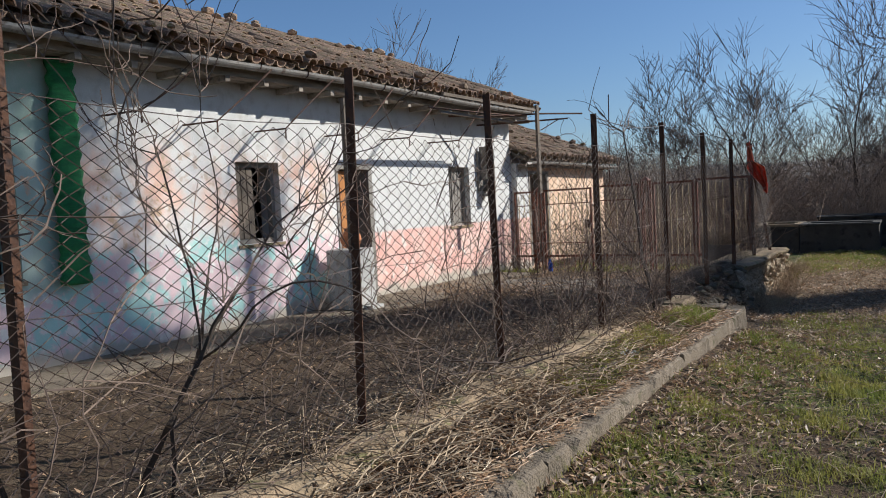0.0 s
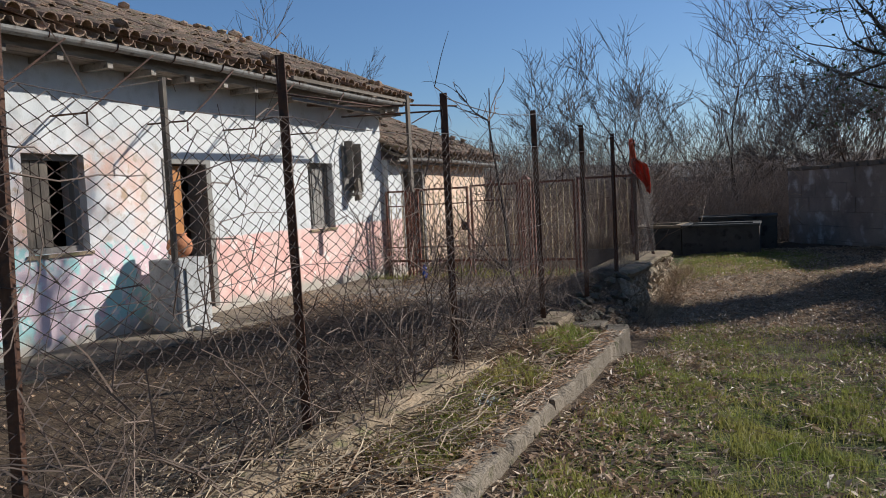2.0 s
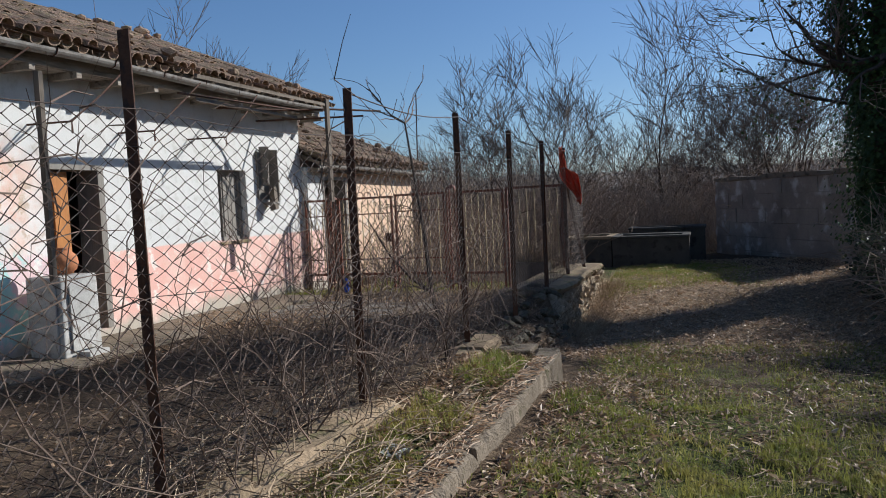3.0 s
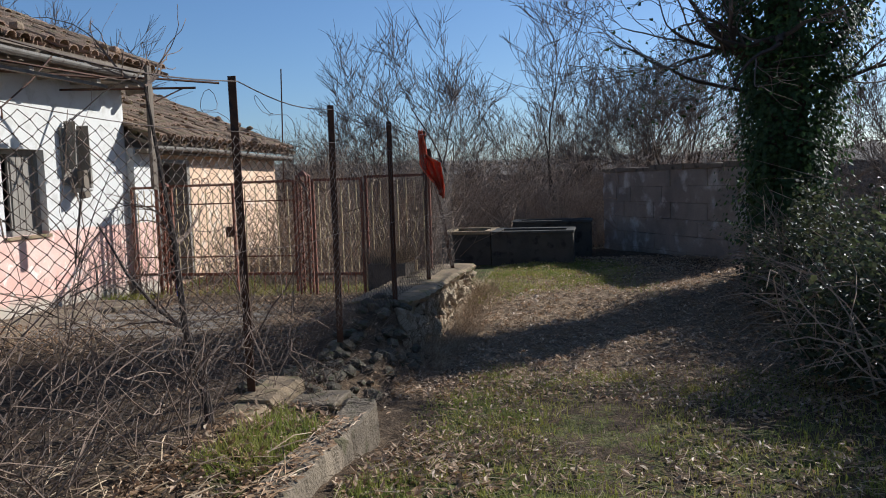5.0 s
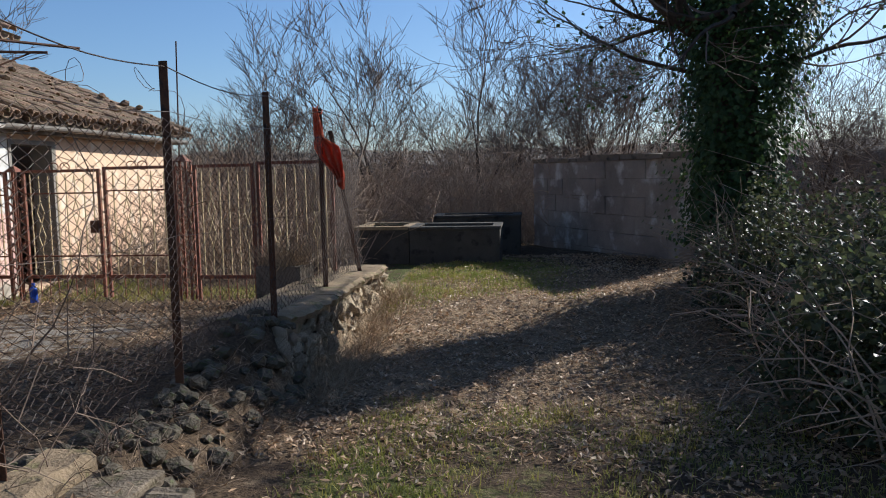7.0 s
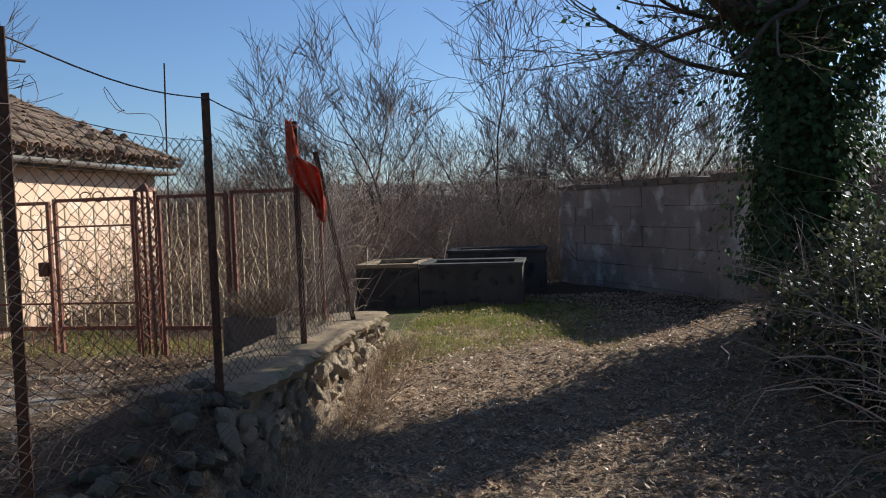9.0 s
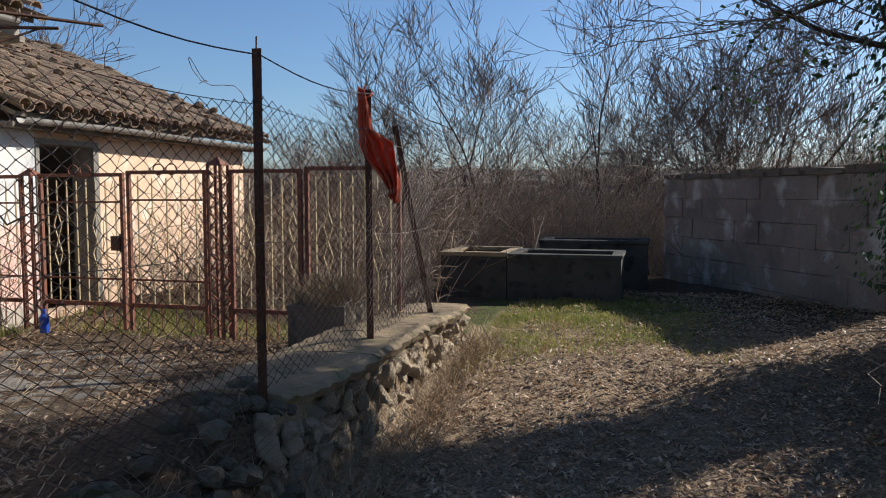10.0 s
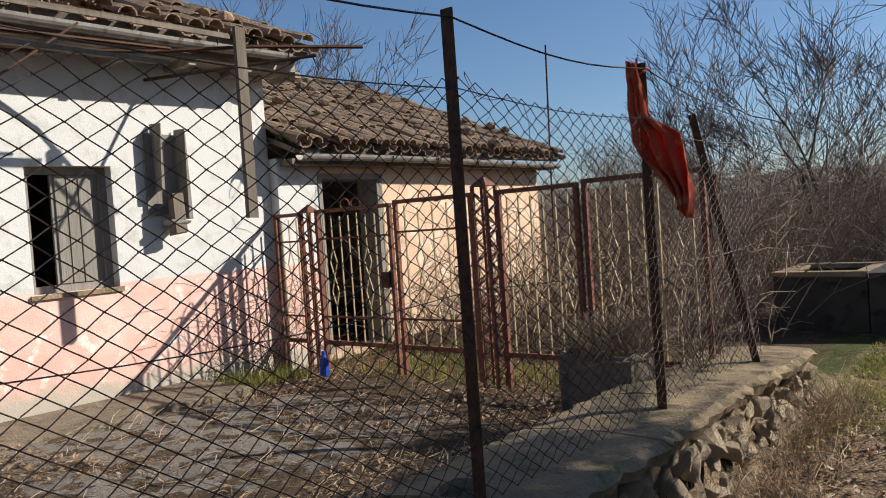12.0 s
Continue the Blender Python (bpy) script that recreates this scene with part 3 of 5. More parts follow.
def door(name, x, y0, y1, z0, z1, label, leaf_mat, swing, leaf_w, depth):
    root = tagged(new(name), label, "door", kind="structure")
    t = 0.09
    part("door_frame", Shape().box(x - 0.30, x + 0.012, y0, y0 + 0.05, z0, z1).box(x - 0.30, x + 0.012, y1 - t, y1, z0, z1).box(x - 0.30, x + 0.012, y0 + 0.05, y1 - t, z1 - 0.06, z1), M_SHUT, root)
    m = pose(x - depth, y0 + 0.05, 0, 0, 0, swing)
    wd = leaf_w
    leaf = part("door_leaf", Shape().box(-0.04, 0, 0, wd, z0 + 0.02, z1 - 0.08, 0, m), leaf_mat, root)
    for a, c in ((z0 + 0.15, z0 + 0.75), (z0 + 0.9, z1 - 0.25)):
        part("door_panel", Shape().box(0.001, 0.016, 0.1, wd - 0.1, a, c, 0, m), leaf_mat, leaf)
    return root


door("door_1", HX, 8.77, 9.6, 0.16, 2.02, "open varnished orange wooden door in a grey frame", M_ORANGE, 5, 0.34, 0.06)
door("door_2", H2, 14.74, 15.72, 0.03, 1.97, "open dark wooden annex door", M_WOOD, 80, 0.8, 0.2)
tiled_roof("roof_front", -4, 14.42, -6.62, 3.14, -10, 4.5, (5, 2.5, 14.5), "old mossy clay tile roof weighted with stones")
tiled_roof("roof_annex", 14.25, 19.35, -6.74, 2.2, -10.9, 3.85, (12, 14.3, 19.4), "old mossy clay tile roof of the annex")
tagged(new("roof_back", Shape().box(-13.4, -10, -4, 14.42, -0.06, 0, 0, Matrix.Translation((-10, 0, 4.5)) @ Matrix.Rotation(radians(-24), 4, "Y") @ Matrix.Translation((10, 0, 0))).mesh("roof_back", M_TILE)), "back slope of the old tile roof", "roof", kind="structure")
ridge = Shape()
for i in range(46):
    m = Matrix.Translation((-10, -4 + i * 0.4, 4.56 + rnd(-0.01, 0.03))) @ pose(0, 0, 0, rnd(-3, 3), 0, rnd(-4, 4)) @ Matrix.Diagonal((1.25, 1, 1.25, 1))
    b = len(ridge.v)
    ridge.v += [m @ Vector(p) for p in TILE.v]
    ridge.f += [[b + q for q in f] for f in TILE.f]
tagged(part("roof_ridge", ridge, M_TILE), "row of curved clay ridge tiles", "roof", kind="structure")


# ---- low walls ----
def kerb():
    root = tagged(new("kerb"), "broken low concrete kerb with dirt on top", "kerb", kind="structure")
    y = -1.0
    while y < 8.25:
        ln = min(rnd(1.6, 2.8), 8.3 - y)
        s = Shape()
        n = max(3, int(ln / 0.06))
        off = rnd(-0.012, 0.012)
        for i in range(n + 1):
            yy = y + 0.003 + (ln - 0.006) * i / n
            cx = -1.70 - 0.013 * (yy - 5) + off
            h = 0.232 + 0.018 * noise.noise((yy * 1.7, 0, 8)) + rnd(-0.007, 0.007)
            ch = 0.006 + rnd(0, 0.01) + rnd(0, 0.06) * (random.random() < 0.2)
            s.v += [(cx - 0.10, yy, -0.2), (cx - 0.10 + rnd(-0.012, 0.012), yy, h - 0.02), (cx - 0.07, yy, h), (cx + 0.09 - ch, yy, h + rnd(-0.005, 0.005)), (cx + 0.10 + rnd(-0.01, 0.006), yy, h - ch), (cx + 0.12, yy, -0.2)]
        for i in range(n):
            for j in range(5):
                a = i * 6 + j
                s.f.append([a, a + 1, a + 7, a + 6])
        s.f += [[0, 5, 4, 3, 2, 1], [n * 6 + j for j in range(6)]]
        part("kerb_block", s, M_KERB, root)
        y += ln
    return root


kerb()
inner = tagged(new("kerb_inner"), "mossy low concrete footing under the fence posts", "kerb", kind="structure")
y = -1.0
while y < 8.3:
    ln = min(rnd(0.6, 1.1), 8.5 - y)
    gone = 6.0 < y < 7.6
    top = 0.26 if gone else 0.31 if y > 7.5 else 0.37
    s = Shape()
    n = max(3, int(ln / 0.14))
    for i in range(n + 1):
        yy = y + ln * i / n * 0.99
        h = top + rnd(-0.03, 0.012)
        s.v += [(-2.42, yy, -0.1), (-2.42, yy, h - 0.03), (-2.39, yy, h), (-2.2 - rnd(0, 0.03), yy, h), (-2.17, yy, h - rnd(0.02, 0.06)), (-2.16, yy, -0.1)]
    for i in range(n):
        for j in range(5):
            a = i * 6 + j
            s.f.append([a, a + 1, a + 7, a + 6])
    s.f += [[0, 5, 4, 3, 2, 1], [n * 6 + j for j in range(6)]]
    part("kerb_block", s, M_CONC, inner)
    y += ln
# loose slab by the kerb's end
bevelled(tagged(part("concrete_slab", Shape().box(-2.16, -1.86, 8.15, 8.48, 0.16, 0.235, 0.015), M_KERB), "loose broken concrete slab lying by the kerb", "slab"), 0.012)

for i in range(120):
    yy = 8.4 + 2.9 * i / 120 + rnd(-0.1, 0.1)
    xx = rnd(-2.55, -1.98)
    s = Shape()
    lump(s, (0, 0, 0), rnd(0.03, 0.085), 0.7)
    ob = tagged(new("rubble_stone", s.mesh("rubble_stone", M_RUBBLE)), "rough stone tumbled from the broken wall", "stone", "tumbled stones")
    ob.matrix_basis = pose(xx, yy, ground_z(xx, yy) + 0.02, rnd(-20, 20), rnd(-20, 20), rnd(0, 360))


def stone_wall():
    root = tagged(new("stone_wall"), "rubble stone retaining wall with worn concrete cap", "wall", kind="structure")
    core = Shape()
    core.box(-2.72, -2.2, 11.05, 14.6, -0.5, 0.29)
    part("mortar_core", core, M_CONC, root)
    y = 11.2
    while y < 14.6:
        ln = min(rnd(0.7, 1.2), 14.7 - y)
        if ln < 0.2:
            break
        s = Shape()
        n = max(4, int(ln / 0.06))
        h = 0.372 - 0.06 * smooth_step(13.7, 14.6, y + ln / 2)
        for i in range(n + 1):
            yy = y + 0.004 + (ln - 0.008) * i / n
            e = -2.10 + 0.05 * noise.noise((yy * 2.1, 4, 0)) + 0.035 * noise.noise((yy * 9, 1, 0)) - 0.07 * smooth_step(11.7, 11.2, yy)
            d = h + 0.012 * noise.noise((yy * 3, 7, 0))
            s.v += [(-2.82, yy, d - 0.12), (-2.82 + rnd(-0.02, 0.02), yy, d - 0.035), (-2.6, yy, d + rnd(-0.008, 0.004)), (-2.35, yy, d + rnd(-0.006, 0.006)), (e - 0.045, yy, d + rnd(-0.006, 0.002)), (e, yy, d - 0.03 + rnd(-0.012, 0.01)), (e - 0.03, yy, d - 0.085 + rnd(-0.015, 0.01))]
        for i in range(n):
            for j in range(7):
                a, q = i * 7 + j, i * 7 + (j + 1) % 7
                s.f.append([a, q, q + 7, a + 7])
        s.f += [[6, 5, 4, 3, 2, 1, 0], [n * 7 + j for j in range(7)]]
        part("cap_slab", s, M_CONC, root)
        y += ln
    variants = []
    for i in range(14):
        bm = bmesh.new()
        bmesh.ops.create_icosphere(bm, subdivisions=2, radius=1.0)
        for q in bm.verts:
            q.co *= 1 + 0.55 * noise.noise(q.co * 1.2 + Vector((i * 7, 0, 0))) + 0.4 * noise.noise(q.co * 2.9 + Vector((0, i * 5, 0)))
            for ax in (Vector((0.8, 0.5, 0.3 * (i % 3))).normalized(), Vector((0.6, -0.7, 0.4)).normalized(), Vector((0.5, 0.1, -0.85)).normalized()):
                q.co -= ax * max(0, q.co.dot(ax) - 0.62)
        me = bpy.data.meshes.new("stone")
        bm.to_mesh(me)
        bm.free()
        me.materials.append(M_STONE)
        variants.append(me)
    z = -0.34
    while z < 0.30:
        y = 10.5 + rnd(0, 0.1) + 0.9 * (z + 0.34)
        while y < 14.68:
            r = rnd(0.045, 0.06) if random.random() < 0.4 else rnd(0.055, 0.095)
            if z + 0.02 < 0.30:
                ob = new("stone", random.choice(variants))
                ob.parent = root
                ob.matrix_basis = Matrix.LocRotScale((-2.19 + rnd(-0.04, 0.03) + 0.05 * (0.3 - z), y, z + rnd(-0.04, 0.04)), Euler((rnd(0, 6), rnd(-0.9, 0.9), rnd(-0.9, 0.9))), (r * rnd(0.6, 1.0), r * rnd(0.75, 1.25), r * rnd(0.7, 1.05)))
            y += r * 1.7
        z += 0.105
    for i in range(30):
        ob = new("stone", random.choice(variants))
        ob.parent = root
        k = rnd(0.05, 0.095)
        ob.matrix_basis = Matrix.LocRotScale((rnd(-2.75, -2.2), 11.04 + rnd(-0.12, 0.02), rnd(-0.2, 0.27)), Euler((rnd(0, 6), rnd(0, 6), rnd(0, 6))), (k, k * 0.8, k * 0.8))
    for i in range(14):
        ob = new("stone", random.choice(variants))
        ob.parent = root
        ob.matrix_basis = Matrix.LocRotScale((rnd(-2.7, -2.2), 14.6, rnd(-0.1, 0.2)), Euler((rnd(0, 6), rnd(0, 6), rnd(0, 6))), (0.08, 0.07, 0.07))
    return root


stone_wall()


def block_wall():
    """The damp wall at the lane's end, of large rendered blocks."""
    root = tagged(new("block_wall"), "tall weathered concrete block wall in shade", "wall", kind="structure")
    a, c = Vector((-0.35, 20.8, 0)), Vector((1.98, 16.68, 0))
    d = (c - a)
    length = d.length
    yaw = math.atan2(d.y, d.x)
    m = Matrix.Translation(a) @ Matrix.Rotation(yaw, 4, "Z")
    part("wall_core", Shape().box(0.01, length, 0.012, 0.28, -0.4, 1.60, 0, m), M_DARKC, root)
    z, row = -0.2, 0
    while z < 1.55:
        x = -0.25 * (row % 2)
        while x < length:
            x0, x1 = max(0, x) + 0.002, min(length, x + 0.53) - 0.002
            if x1 - x0 > 0.05:
                part("block", Shape().box(x0, x1, -0.02 + rnd(-0.008, 0.008), 0.012, z + 0.004, z + 0.291, 0.006, m), M_BLOCK, root)
            x += 0.53
        z += 0.295
        row += 1
    cap = Shape()
    x = 0
    while x < length:
        ln = rnd(0.4, 0.9)
        cap.box(x, min(length, x + ln - 0.01), -0.05, 0.31, 1.57, 1.63 + rnd(0, 0.05), 0.015, m)
        x += ln
    part("wall_cap", cap, M_DARKC, root)
    return root


block_wall()


def trough(x0, x1, y0, y1, z0, z1, rim_mat, label):
    root = thing("stone_trough", label, "trough", at=((x0 + x1) / 2, (y0 + y1) / 2, z0))
    o = Vector(root.location)
    t = 0.11
    s = Shape()
    m = Matrix.Translation(-o)
    s.box(x0, x1, y0, y0 + t, z0 - 0.1, z1, 0, m).box(x0, x1, y1 - t, y1, z0 - 0.1, z1, 0, m).box(x0, x0 + t, y0 + t, y1 - t, z0 - 0.1, z1, 0, m).box(x1 - t, x1, y0 + t, y1 - t, z0 - 0.1, z1, 0, m).box(x0 + t, x1 - t, y0 + t, y1 - t, z0 - 0.1, z0 + 0.1, 0, m)
    part("basin", s, M_TROUGH, root)
    r = Shape()
    r.box(x0 - 0.02, x1 + 0.02, y0 - 0.025, y0 + t + 0.02, z1, z1 + 0.05, 0.006, m).box(x0 - 0.02, x1 + 0.02, y1 - t - 0.02, y1 + 0.02, z1, z1 + 0.05, 0.006, m)
    r.box(x0 - 0.02, x0 + t + 0.02, y0 + t + 0.021, y1 - t - 0.021, z1, z1 + 0.05, 0.006, m).box(x1 - t - 0.02, x1 + 0.02, y0 + t + 0.021, y1 - t - 0.021, z1, z1 + 0.05, 0.006, m)
    bevelled(part("rim", r, rim_mat, root), 0.012)
    return root


trough(-3.16, -2.30, 17.40, 18.5, 0.0, 0.56, M_CONC, "dark concrete water trough with pale stone rim")
trough(-2.27, -0.88, 17.30, 18.2, 0.0, 0.56, M_TROUGH, "long dark concrete water trough")
trough(-2.1, -0.6, 18.9, 19.7, 0.0, 0.64, M_TROUGH, "far dark concrete water trough")


# ---- fence ----
POSTS = [(0.15, 2.0), (1.58, 2.02), (3.18, 2.05), (4.66, 2.06), (6.15, 2.03), (8.17, 2.09), (9.54, 2.05), (11.18, 2.05), (12.69, 2.05), (14.15, 1.95)]
POST_X = [-2.42, -2.42, -2.42, -2.445, -2.33, -2.36, -2.30, -2.32, -2.33, -2.33]
LEAN = [(0.3, 0.2), (-0.2, 0.3), (-1.7, 0.1), (0.7, -0.2), (0.3, 0.3), (0.5, -0.3), (0.2, 0.2), (0.3, 0.2), (-0.1, -0.2), (10.6, -7.6)]
FX = -2.34


def fence_post(x, y, top, lean):
    root = thing("fence_post", "rusty steel angle fence post in a concrete footing", "post", "fence posts", (x, y, 0.3))
    s = Shape()
    s.box(-0.024, 0.024, -0.003, 0.003, 0.0, top - 0.3).box(-0.024, -0.018, 0.0035, 0.046, 0.0, top - 0.3)
    part("angle_bar", s, M_RUST, root)
    for z in (0.35, 0.9, 1.35):
        part("tie_wire", Shape().tube([(-0.03, -0.01, z), (0.0, -0.014, z + 0.004), (0.032, 0.0, z), (0.0, 0.05, z)], 0.003, 3), M_WIRE, root)
    root.rotation_euler = (radians(lean[0]), radians(lean[1]), 0)
    return root


for i, (y, top) in enumerate(POSTS):
    fence_post(POST_X[i], y, top, LEAN[i])


def chain_link(xa, xb, y0, y1, z0, z1, sag0, sag1):
    """One bay of woven diamond mesh: zigzag wires hooked into each other."""
    root = thing("chain_link_fence", "rusty sagging chain-link mesh stretched between posts", "fence", "chain-link bays", (FX, (y0 + y1) / 2, z0))
    o = Vector(root.location)
    pitch, half = 0.045, 0.031
    n = int((y1 - y0) / pitch)
    s = Shape()
    rows = int((z1 - z0) / half)
    ph = rnd(0, 6)
    for i in range(n):
        pts = []
        for k in range(rows + 1):
            yy = y0 + (i + 0.5) * (y1 - y0) / n + pitch * (0.5 if (k + i) % 2 else -0.5)
            u = (yy - y0) / (y1 - y0)
            zt = z1 - (sag0 + (sag1 - sag0) * u) - 0.05 * math.sin(math.pi * u)
            zz = z0 + (zt - z0) * k / rows
            b = 0.03 * math.sin(3.1 * u + ph) * math.sin(math.pi * k / rows) + 0.012 * noise.noise((yy * 2, zz * 2, ph))
            pts.append(Vector((xa + (xb - xa) * u + 0.035 + b + (0.004 if k % 2 else -0.004), yy + 0.01 * noise.noise((yy * 3, zz * 3, 5)), zz + 0.012 * noise.noise((yy * 2, zz, 1)))) - o)
        wire, gauge = [], []
        for k in range(rows):
            wire += [pts[k], pts[k].lerp(pts[k + 1], 0.1), pts[k].lerp(pts[k + 1], 0.9)]
            gauge += [0.0036, 0.0018, 0.0018]
        s.tube(wire + [pts[rows]], gauge + [0.003], 3, False)
    part("woven_mesh", s, M_WIRE, root)
    for zz in (0.5, 0.96):
        pts = [Vector((xa + (xb - xa) * q / 8 + 0.035, y0 + (y1 - y0) * q / 8, z0 + (z1 - z0) * zz - 0.03 * math.sin(math.pi * q / 8))) - o for q in range(9)]
        part("line_wire", Shape().tube(pts, 0.0022, 3), M_WIRE, root)
    return root


SAG = [0.06, 0.05, 0.06, 0.05, 0.06, 0.08, 0.08, 0.02, 0.03, 0.2]
for i in range(9):
    chain_link(POST_X[i], POST_X[i + 1], POSTS[i][0], POSTS[i + 1][0], 0.40, 1.84 if i < 8 else 1.78, SAG[i], SAG[i + 1])
topw = Shape()
pts = []
for i in range(4, 9):
    a, c = POSTS[i], POSTS[min(i + 1, 9)]
    for k in range(8):
        u = k / 8
        pts.append((POST_X[i] + (POST_X[min(i + 1, 9)] - POST_X[i]) * u + 0.02, a[0] + (c[0] - a[0]) * u, a[1] - 0.03 + (c[1] - a[1]) * u - 0.05 * math.sin(math.pi * u)))
tagged(part("top_wire", topw.tube(pts, 0.004, 3), M_WIRE), "single slack wire strung along the post tops", "wire")


# ---- gate ----
def gate_panel(x0, x1, z0, z1, y, label, name="gate_leaf", low=0.3, bars=0.105, mid=True):
    root = thing(name, label, "gate", "iron gate panels", ((x0 + x1) / 2, y, z0))
    o = Vector(root.location)

    def bar(n, pts, r, m, sides=4):
        return part(n, Shape().tube([Vector(p) - o for p in pts], r, sides), m, root)
    part("stile", Shape().box(x0, x0 + 0.035, y - 0.018, y + 0.018, z0, z1, 0, Matrix.Translation(-o)), M_GATE, root)
    part("stile", Shape().box(x1 - 0.035, x1, y - 0.018, y + 0.018, z0, z1, 0, Matrix.Translation(-o)), M_GATE, root)
    part("top_rail", Shape().box(x0 + 0.036, x1 - 0.036, y - 0.016, y + 0.016, z1 - 0.035, z1, 0, Matrix.Translation(-o)), M_GATE, root)
    part("bottom_rail", Shape().box(x0 + 0.036, x1 - 0.036, y - 0.016, y + 0.016, low - 0.04, low, 0, Matrix.Translation(-o)), M_GATE, root)
    if mid:
        part("cross_rail", Shape().box(x0 + 0.036, x1 - 0.036, y - 0.012, y + 0.004, z1 - 0.29, z1 - 0.272, 0, Matrix.Translation(-o)), M_GATE, root)
        part("cross_rail", Shape().box(x0 + 0.036, x1 - 0.036, y - 0.012, y + 0.004, low + 0.22, low + 0.238, 0, Matrix.Translation(-o)), M_GATE, root)
    n = max(2, int((x1 - x0 - 0.08) / bars))
    for i in range(n):
        x = x0 + 0.04 + (i + 0.5) * (x1 - x0 - 0.08) / n
        top = z1 - 0.05 - rnd(0, 0.04)
        if i % 4 == 1:
            for sgn in (-1, 1):
                c = (low + z1) / 2
                bar("diamond_bar", [(x, y, low), (x, y, c - 0.3), (x + sgn * 0.045, y, c - 0.16), (x, y, c - 0.02), (x + sgn * 0.045, y, c + 0.12), (x, y, c + 0.26), (x, y, top)], 0.007, M_BAR)
        else:
            bar("bar", [(x, y + 0.004, low), (x, y + 0.004, top)], 0.0085, M_BAR)
    for i in range(n - 1):
        x = x0 + 0.04 + (i + 1) * (x1 - x0 - 0.08) / n
        bar("short_bar", [(x, y, z0 + 0.02), (x, y, low - 0.04)], 0.006, M_GATE)
    return root


def lattice_post(x, y, z0, z1):
    """A square post of angle irons with zigzag lacing and a cap."""
    root = thing("gate_post", "rusty laced steel gate post with peaked cap", "post", "gate posts", (x, y, z0))
    h, r = z1 - z0, 0.065
    for a in (-r, r):
        for b in (-r, r):
            part("angle_iron", Shape().box(a - 0.012, a + 0.012, b - 0.012, b + 0.012, 0, h), M_GATE, root)
    for face in range(4):
        pts = []
        k = 0
        z = 0.06
        while z < h - 0.02:
            u = r if k % 2 else -r
            p = ((u, -r - 0.006), (u, r + 0.006), (-r - 0.006, u), (r + 0.006, u))[face]
            pts.append((p[0], p[1], z))
            k += 1
            z += 0.095
        part("lacing", Shape().tube(pts, 0.009, 4), M_GATE, root)
    s = Shape()
    s.v = [(-0.085, -0.085, h), (0.085, -0.085, h), (0.085, 0.085, h), (-0.085, 0.085, h), (0, 0, h + 0.085)]
    s.f = [[3, 2, 1, 0], [0, 1, 4], [1, 2, 4], [2, 3, 4], [3, 0, 4]]
    part("cap", s, M_GATE, root)
    return root


GY = 14.2 - 0.02
gate_panel(-7.04, -6.62, 0.0, 1.55, GY, "narrow fixed rusty iron gate panel by the house", "iron_fence_panel")
leaf1 = gate_panel(-6.42, -5.43, 0.03, 1.56, GY, "rusty iron gate leaf with wavy diamond bars")
leaf2 = gate_panel(-5.39, -4.52, 0.03, 1.58, GY, "rusty iron gate leaf with thin upright bars", bars=0.14)
for leaf in (leaf1, leaf2):
    s = Shape()
    for c in (0.42, 0.56):
        s.tube([(-0.5 + c + 0.06 * math.cos(a * 0.5), 0, 1.55 + 0.05 * math.sin(a * 0.5) + 0.01) for a in range(14)], 0.007, 4)
    part("scroll_crest", s, M_GATE, leaf)
part("lock_box", Shape().box(0.36, 0.46, -0.04, 0.03, 0.78, 0.92), M_RUST, leaf1, "dark iron lock box")
lattice_post(-6.52, GY, 0, 1.54)
lattice_post(-4.40, GY, 0, 1.62)
gate_panel(-4.28, -3.55, -0.02, 1.58, GY, "fixed rusty iron fence panel beside the gate", "iron_fence_panel", low=0.29, mid=False)
gate_panel(-3.53, -2.62, -0.02, 1.60, GY + 0.03, "fixed rusty iron fence panel beside the stone wall", "iron_fence_panel", low=0.29, mid=False)
tagged(part("post_pipe", Shape().tube([(-2.66, 14.4, 0.2), (-2.72, 14.42, 0.9), (-2.62, 14.4, 1.55)], 0.02, 6), M_RUST), "crooked rusty pipe tied to the fence end", "pipe")

# ---- red cloth on the post ----
cloth = Shape()
nu, nv = 22, 34
for j in range(nv + 1):
    v = j / nv
    for i in range(nu + 1):
        u = i / nu
        fold = 0.04 * math.sin(u * 21 + v * 3) * (0.3 + v) + 0.02 * noise.noise((u * 4, v * 4, 2))
        lx, lz = -0.03 + 0.23 * smooth_step(0.5, 1.0, v), -0.72 * v
        rx = float(np.interp(v, (0, 0.3, 0.42, 0.5, 0.85, 1), (0.02, 0.08, 0.15, 0.23, 0.27, 0.25)))
        rz = float(np.interp(v, (0, 0.3, 0.42, 0.5, 0.85, 1), (-0.02, -0.29, -0.33, -0.37, -0.64, -0.77)))
        x = lx + (rx - lx) * u + 0.012 * noise.noise((u * 9, v * 9, 5))
        z = 2.06 + lz + (rz - lz) * u + 0.02 * noise.noise((u * 11, v * 6, 9)) * v
        cloth.v.append((FX + x * 0.93 - 0.01, 12.62 + fold + 0.15 * x, z))
for j in range(nv):
    for i in range(nu):
        a = j * (nu + 1) + i
        cloth.f.append([a, a + 1, a + nu + 2, a + nu + 1])
flag = tagged(part("red_cloth", cloth, M_FLAG, smooth=True), "faded torn red cloth hanging from a fence post", "cloth")
md = flag.modifiers.new("solid", "SOLIDIFY")
md.thickness = 0.004
tagged(part("cloth_knot", Shape().tube([(FX - 0.03, 12.66, 1.98), (FX + 0.035, 12.65, 2.0), (FX + 0.02, 12.74, 2.03), (FX - 0.04, 12.72, 2.0), (FX, 12.66, 2.07)], 0.006, 6), M_FLAG, flag), "knotted red cloth end")

